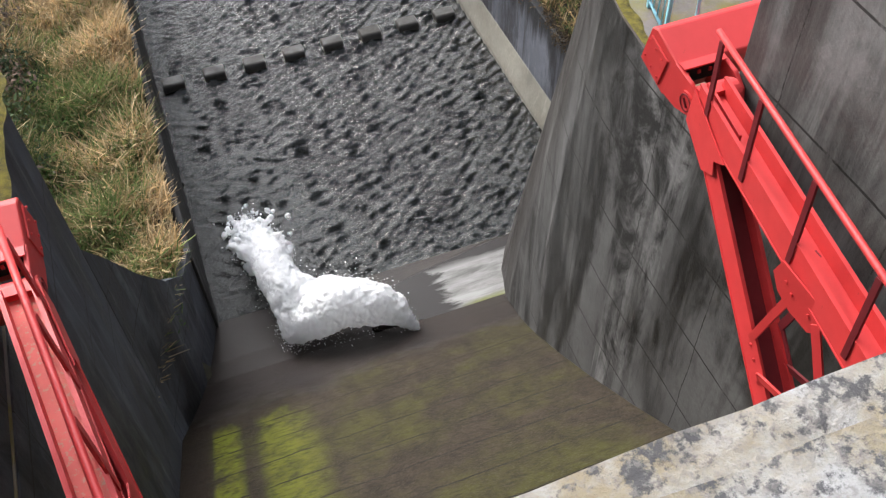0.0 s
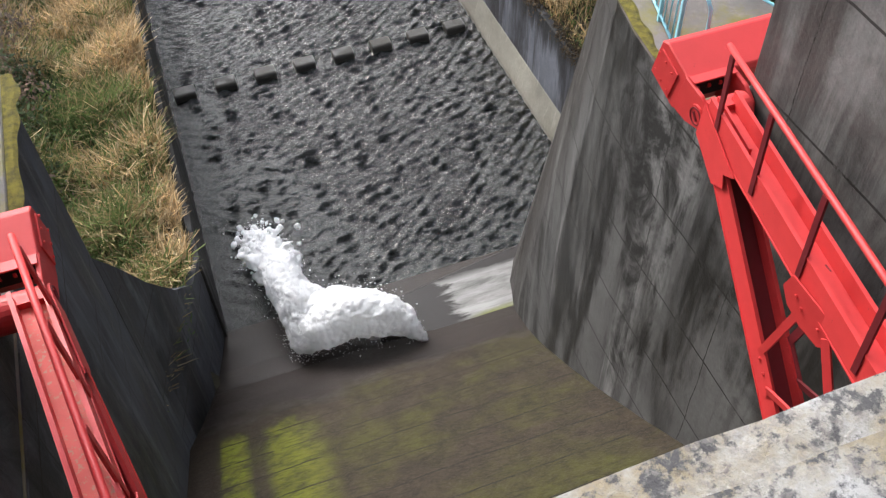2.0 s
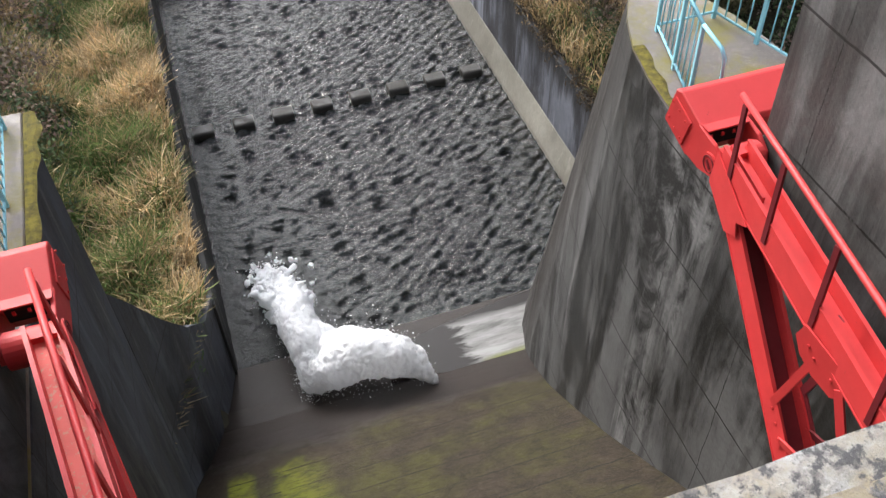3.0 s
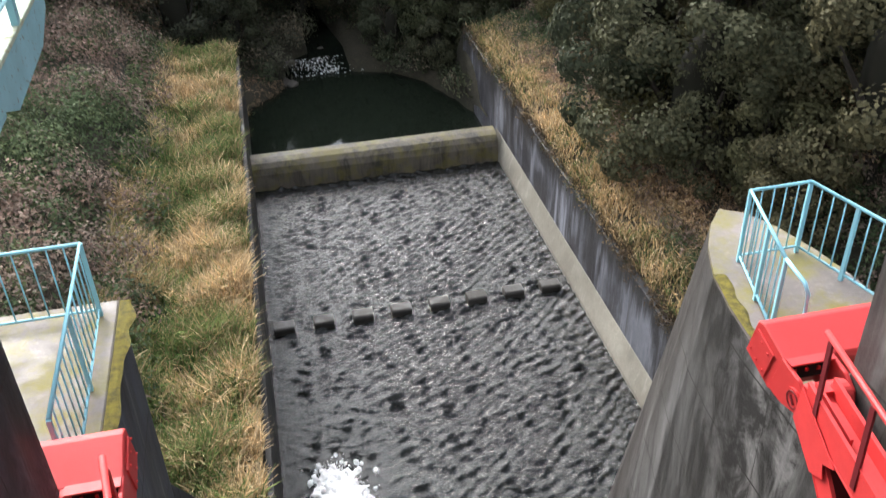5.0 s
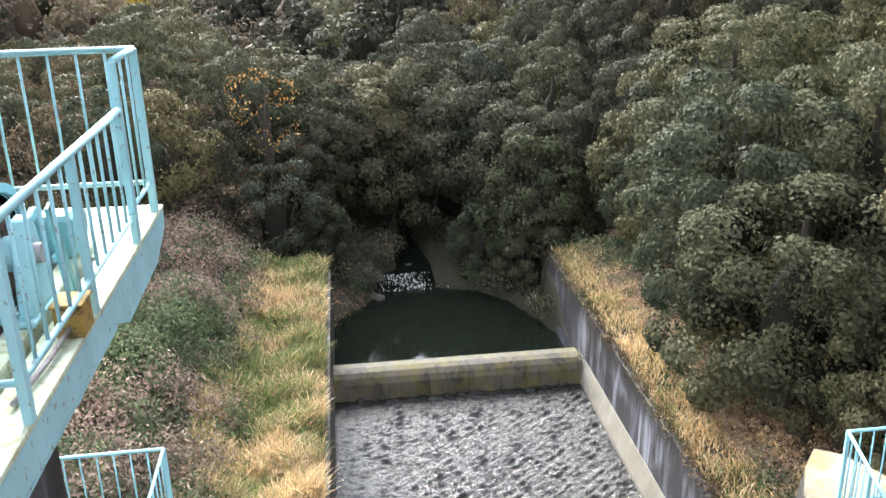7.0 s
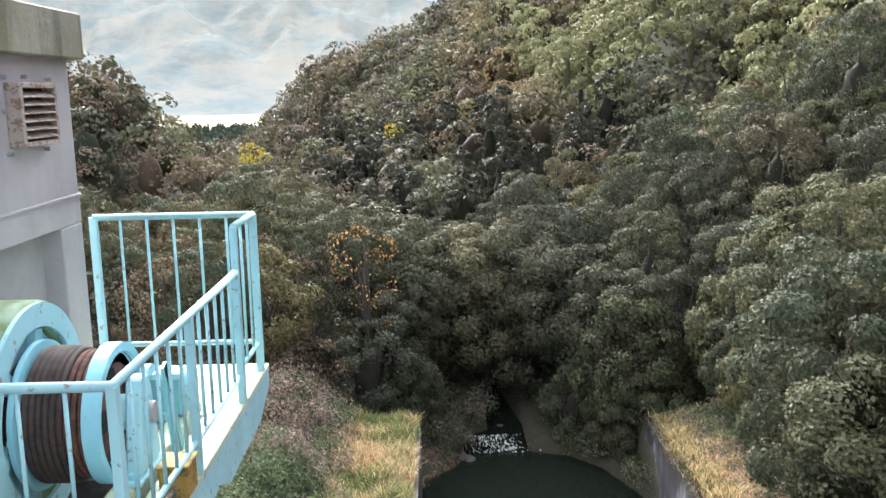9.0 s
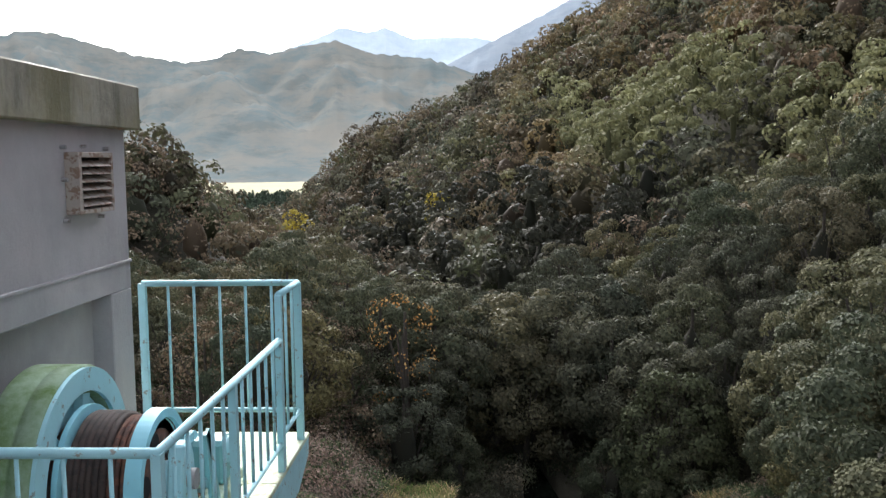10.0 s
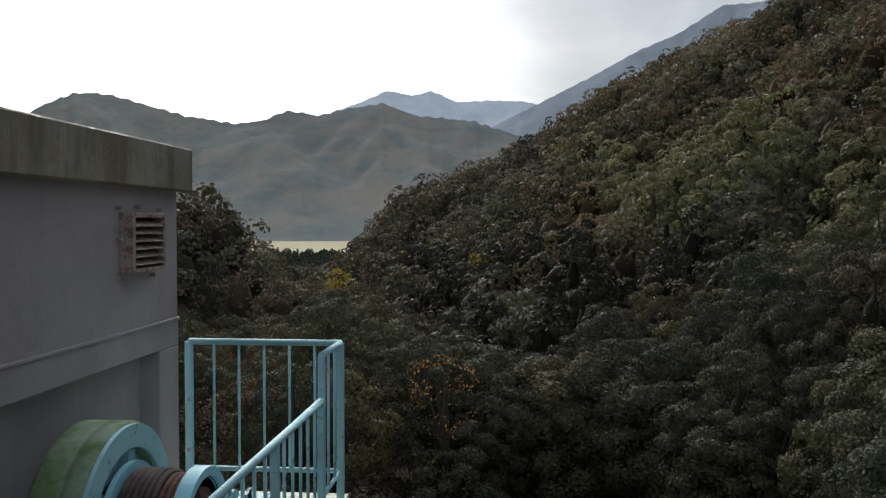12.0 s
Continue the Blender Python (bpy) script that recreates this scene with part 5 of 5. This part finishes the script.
place_tree(M_YELLOW, "small tree with bright yellow autumn leaves", 2.2, 7.5, 420, 0.20, -2.27, 135, 2.0)
place_tree(M_YELLOW, "yellowing tree at the foot of the hill", 3.0, 8.0, 520, 0.26, -11.35, 194, 2.0)
place_tree(M_ORANGE, "thin tree with orange autumn leaves", 1.9, 10.0, 420, 0.085, -4.6, 50, 0.5)


# shrubs and grass on the banks
def patches(x, y):
    """Uneven patches of straw and green on the bank, from about -1 to 1."""
    return 0.6 * wavy(0.8 * x + 0.6 * y, 0.8 * y - 0.6 * x, 0.63, 3.0) + 0.5 * wavy(0.5 * x - 0.9 * y, 0.9 * x + 0.5 * y, 1.47, 1.0) + 0.3 * wavy(x, y, 0.27, 4.0)


def scatter(name, pts, per, spread, tall, leaf, aspect, colours, mat, label, category, upright=0.0):
    V, F, C, off = [], [], [], 0
    for x, y, s in pts:
        n = max(3, int(per * s))
        q = tg.normal(0, 1, (n, 3))
        q /= np.linalg.norm(q, axis=1)[:, None]
        q[:, 2] = np.abs(q[:, 2])
        c = q * np.array([spread * s, spread * s, tall * s]) * (tg.uniform(0.3, 1.0, n) ** 0.5)[:, None]
        z = float(ground_z(x, y))
        v, f = kites(c + (x, y, z - 0.05), q, leaf * tg.uniform(0.6, 1.4, n), aspect, tg)
        pick = int(np.clip((0.5 + 0.62 * wavy(np.array(x), np.array(y), 2.3, 7.0) + tg.normal(0, 0.42)) * len(colours), 0, len(colours) - 1))
        col = np.array(colours[pick]) * tg.uniform(0.7, 1.35)
        V.append(v)
        F.append(f + off)
        C.append(np.repeat(col[None], len(v), 0))
        off += len(v)
    return tagged(soup(name, np.concatenate(V), np.concatenate(F), mat, np.concatenate(C)), label, category, kind="stuff")


def overhang():
    """Dead leaves and roots that hang over the top of the east channel wall."""
    pts = [(10.40 + tg.uniform(-0.04, 0.35), tg.uniform(12, 43.6), tg.uniform(0.4, 1.5)) for _ in range(560)]
    scatter("wall_top_growth", pts, 26, 0.30, 0.32, 0.045, 0.4, [(0.10, 0.075, 0.05), (0.05, 0.04, 0.03), (0.30, 0.22, 0.12), (0.07, 0.08, 0.035)], M_BUSH, "ragged dead growth along the top of the channel wall", "shrubs")


GREENS = [(0.085, 0.115, 0.060), (0.120, 0.145, 0.075), (0.060, 0.085, 0.047)]
BROWNS = [(0.23, 0.185, 0.15), (0.29, 0.22, 0.18), (0.18, 0.145, 0.12), (0.24, 0.17, 0.14)]
overhang()
pts = []
for _ in range(2600):
    y = tg.uniform(12, 64)
    x = -tg.uniform(4.4, 22) if y < 46 else -tg.uniform(2.5, 22) + (stream_x(y) - 4.5)
    pts.append((x, y, tg.uniform(0.6, 1.3)))
scatter("bank_shrubs", pts, 140, 0.95, 1.0, 0.082, 0.42, GREENS + BROWNS, M_BUSH, "tangled brown and green shrubs on the bank slope", "shrubs")
pts = [(10.9 + 1.3 + 14 * tg.random() ** 1.7, tg.uniform(13, 46), tg.uniform(0.5, 1.3)) for _ in range(2300)]
scatter("bank_bushes", pts, 110, 0.6, 0.55, 0.06, 0.45, GREENS[:1] + BROWNS + [(0.42, 0.31, 0.19), (0.36, 0.25, 0.16)], M_BUSH, "low bushes under the trees on the bank", "shrubs")


# undergrowth that closes in round the pool and the stream
pts = []
for _ in range(900):
    y, x = tg.uniform(40, 60), tg.uniform(-8, 14)
    if ground_z(x, y) > 0.22 and (abs(x - stream_x(y)) > 1.5 or y > 55) and not (x < 2.2 and y < 46.2) and not (x > 10.2 and y < 43.8):
        pts.append((x, y, tg.uniform(0.6, 1.5)))
scatter("stream_undergrowth", pts, 120, 0.75, 0.95, 0.085, 0.45, [(0.075, 0.090, 0.055), (0.11, 0.12, 0.07), (0.17, 0.145, 0.105), (0.09, 0.09, 0.065)], M_BUSH, "dark undergrowth on the banks of the stream", "shrubs")
pts = [(tg.uniform(-1.0, 1.8), tg.uniform(44.2, 47.0), tg.uniform(0.5, 1.0)) for _ in range(120)]
scatter("beach_reeds", pts, 40, 0.3, 0.45, 0.05, 0.25, [(0.36, 0.25, 0.17), (0.24, 0.18, 0.12)], M_BUSH, "dead reeds on the gravel beach by the pool", "reeds")
pts = [(-tg.uniform(1.5, 5.6), y, tg.uniform(0.5, 1.2)) for y in tg.uniform(11.5, 43, 1500)]
pts = [p for p in pts if patches(np.array(p[0]), np.array(p[1])) < 0.1]
scatter("bank_weeds", pts, 70, 0.42, 0.55, 0.055, 0.30, [(0.10, 0.165, 0.055), (0.15, 0.20, 0.075), (0.075, 0.12, 0.05), (0.17, 0.20, 0.10)], M_BUSH, "leafy green weeds in the bank grass", "weeds")


def grass(name, places, label, colours):
    """Blades of long grass, each a bent strip of two faces, with pale seed heads."""
    n = len(places)
    x, y, tall = places.T
    z = ground_z(x, y)
    a = tg.uniform(0, 6.28, n)
    side = np.stack([np.cos(a), np.sin(a), 0 * a], 1)
    b = tg.uniform(0, 6.28, n)
    lean = np.stack([np.cos(b), np.sin(b), 0 * b], 1) * (tall * tg.uniform(0.3, 0.9, n))[:, None]
    base = np.stack([x, y, z - 0.03], 1)
    w = (0.010 + 0.010 * tg.random(n))[:, None]
    up = np.stack([0 * x, 0 * x, tall], 1)
    m = base + 0.35 * lean + 0.65 * up
    t = base + lean + 0.95 * up
    v = np.stack([base - side * w, base + side * w, m + side * w, m - side * w, t + side * w * 0.3, t - side * w * 0.3], 1)
    k = np.arange(n)[:, None] * 6
    f = np.concatenate([k + [0, 1, 2, 3], k + [3, 2, 4, 5]], 0)
    patch = (patches(x, y) + 0.45 * tg.normal(0, 1, n)) > 0.05
    pick = np.where(patch, tg.integers(0, 2, n), tg.integers(2, len(colours), n))
    c = np.array(colours)[pick] * tg.uniform(0.7, 1.3, n)[:, None]
    tagged(soup(name, v.reshape(-1, 3), f, M_GRASS, np.repeat(c, 6, 0)), label, "grass", kind="stuff")


GR = [(0.52, 0.38, 0.21), (0.68, 0.55, 0.36), (0.13, 0.19, 0.07), (0.19, 0.245, 0.09), (0.34, 0.27, 0.15)]


def strip(n, x0, x1, y0, y1, tall):
    y = tg.uniform(y0, y1, n)
    x = tg.uniform(x0, x1, n)
    clump = 0.5 + 0.5 * wavy(x, y, 0.45, 5.0)
    keep = tg.random(n) < 0.35 + 0.65 * clump
    return np.stack([x, y, tall * tg.uniform(0.5, 1.2, n) * (0.55 + 0.6 * clump)], 1)[keep]


grass("bank_grass_west", np.concatenate([strip(52000, -5.4, -1.1, 10.9, 30, 0.75), strip(24000, -4.6, -1.1, 30, 44.2, 0.7), strip(9000, -1.30, -1.02, 14.6, 43.8, 0.5)]), "long tan and green grass on the bank", GR)
grass("bank_grass_east", np.concatenate([strip(24000, 10.72, 13.2, 11.5, 44.5, 0.45), strip(3000, 10.55, 11.0, 11.5, 44, 0.5)]), "dry tan grass along the channel wall", [GR[0], GR[1], GR[4], GR[0], GR[2]])

# rocks and white rapids where the stream runs into the pool
for _ in range(22):
    y = tg.uniform(46.2, 53)
    x = stream_x(y) + tg.choice([-1, 1]) * tg.uniform(0.6, 5.6) if y > 47.5 else tg.uniform(-0.9, 1.6)
    s = tg.uniform(0.12, 0.42)
    bm = bmesh.new()
    bmesh.ops.create_icosphere(bm, subdivisions=2, radius=s)
    for v in bm.verts:
        v.co = v.co * (1 + 0.35 * noise.noise(v.co * 1.7 / s + Vector((x, y, 0)))) * 1.0
        v.co.z *= 0.6
    rock = tagged(part("rock", bm, M_ROCK), "grey weathered stream boulder", "rock", "stream boulders")
    rock.location = (x, y, 0.06 + 0.25 * s * (y > 48))
pts = [(3.1 + tg.normal(0, 0.85) + 0.5 * math.sin(7 * f), 47.6 + 2.4 * f, 0.12 + 0.10 * f + 0.03 * tg.random(), tg.uniform(0.012, 0.045)) for f in tg.random(330)]
lumps("rapids", pts, M_FOAM, "white broken water of a small rapid", "rapids")
bm = prism([(1.0, 48.6), (5.2, 48.4), (5.0, 50.5), (3.6, 60), (0.4, 60), (1.6, 51)], "z", -0.3, 0.16)
structure("water_stream", bm, M_POOL, "dark stream water above the pool", "water")


# ================= mountains far behind =================
def ridge(name, skyline, dist, depth, foot, mat, label, jag):
    """A wooded mountain range: skyline of (degrees to the right, degrees up) at a distance, falling towards the valley."""
    az = np.linspace(skyline[0][0], skyline[-1][0], 420)
    el = np.interp(az, [p[0] for p in skyline], [p[1] for p in skyline])
    el = el + jag * (wavy(az * 3, az * 0, 0.35) * 0.5 + wavy(az * 9, az * 0, 0.33, 1.0) * 0.25 + 0.2 * tg.normal(0, 1, len(az)) * 0.5)
    rows = 44
    V = []
    for k in range(rows):
        t = k / (rows - 1)
        d = dist - depth * (1 - t)
        top = 20 + dist * np.tan(np.radians(el))
        lean = az + 5.0 * t
        spur = 1 + (0.20 * wavy(lean, az * 0 + t * 5.0, 1.3, 4.0) + 0.10 * wavy(az - 7 * t, az * 0 + t * 9.0, 0.55, 1.0) + 0.035 * wavy(az, az * 0 + t * 22.0, 0.16, 2.0)) * math.sin(math.pi * t)
        z = foot + (top - foot) * np.clip(t ** 1.25 * spur, 0, 1.0)
        V.append(np.stack([d * np.sin(np.radians(az)), d * np.cos(np.radians(az)), z], 1))
    v = np.concatenate(V)
    n = len(az)
    a, b = np.meshgrid(np.arange(rows - 1), np.arange(n - 1), indexing="ij")
    k = (a * n + b).ravel()
    ob = soup(name, v, np.stack([k, k + 1, k + n + 1, k + n], 1), mat)
    ob.data.shade_smooth()
    return tagged(ob, label, "mountain", kind="structure")


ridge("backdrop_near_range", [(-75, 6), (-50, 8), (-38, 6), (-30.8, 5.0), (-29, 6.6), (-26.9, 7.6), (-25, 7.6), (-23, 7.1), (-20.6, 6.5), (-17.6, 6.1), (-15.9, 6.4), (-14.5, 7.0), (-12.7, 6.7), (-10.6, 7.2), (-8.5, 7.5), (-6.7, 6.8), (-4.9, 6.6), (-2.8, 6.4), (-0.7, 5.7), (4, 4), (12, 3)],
      1700, 700, -2, M_FAR1, "wooded mountain range across the valley, haze in its colour", 0.12)
ridge("backdrop_far_peaks", [(-16, 5.5), (-11.3, 7.1), (-9.9, 7.6), (-8.3, 8.3), (-6.7, 8.0), (-5.5, 8.3), (-3.9, 7.6), (-1.7, 7.7), (0.4, 7.6), (6, 6)], 3600, 900, 0, M_FAR2, "far peaks tinted pale blue for haze", 0.06)
ridge("backdrop_east_shoulder", [(-4, 5.0), (-1.4, 6.2), (1.5, 7.6), (4.6, 9.1), (7.3, 10.5), (9.7, 11.4), (12.3, 12.9), (14.2, 12.9), (20, 14), (40, 12)], 2600, 900, 0, M_FAR3, "mountain shoulder behind the hill, tinted blue-grey for haze", 0.06)
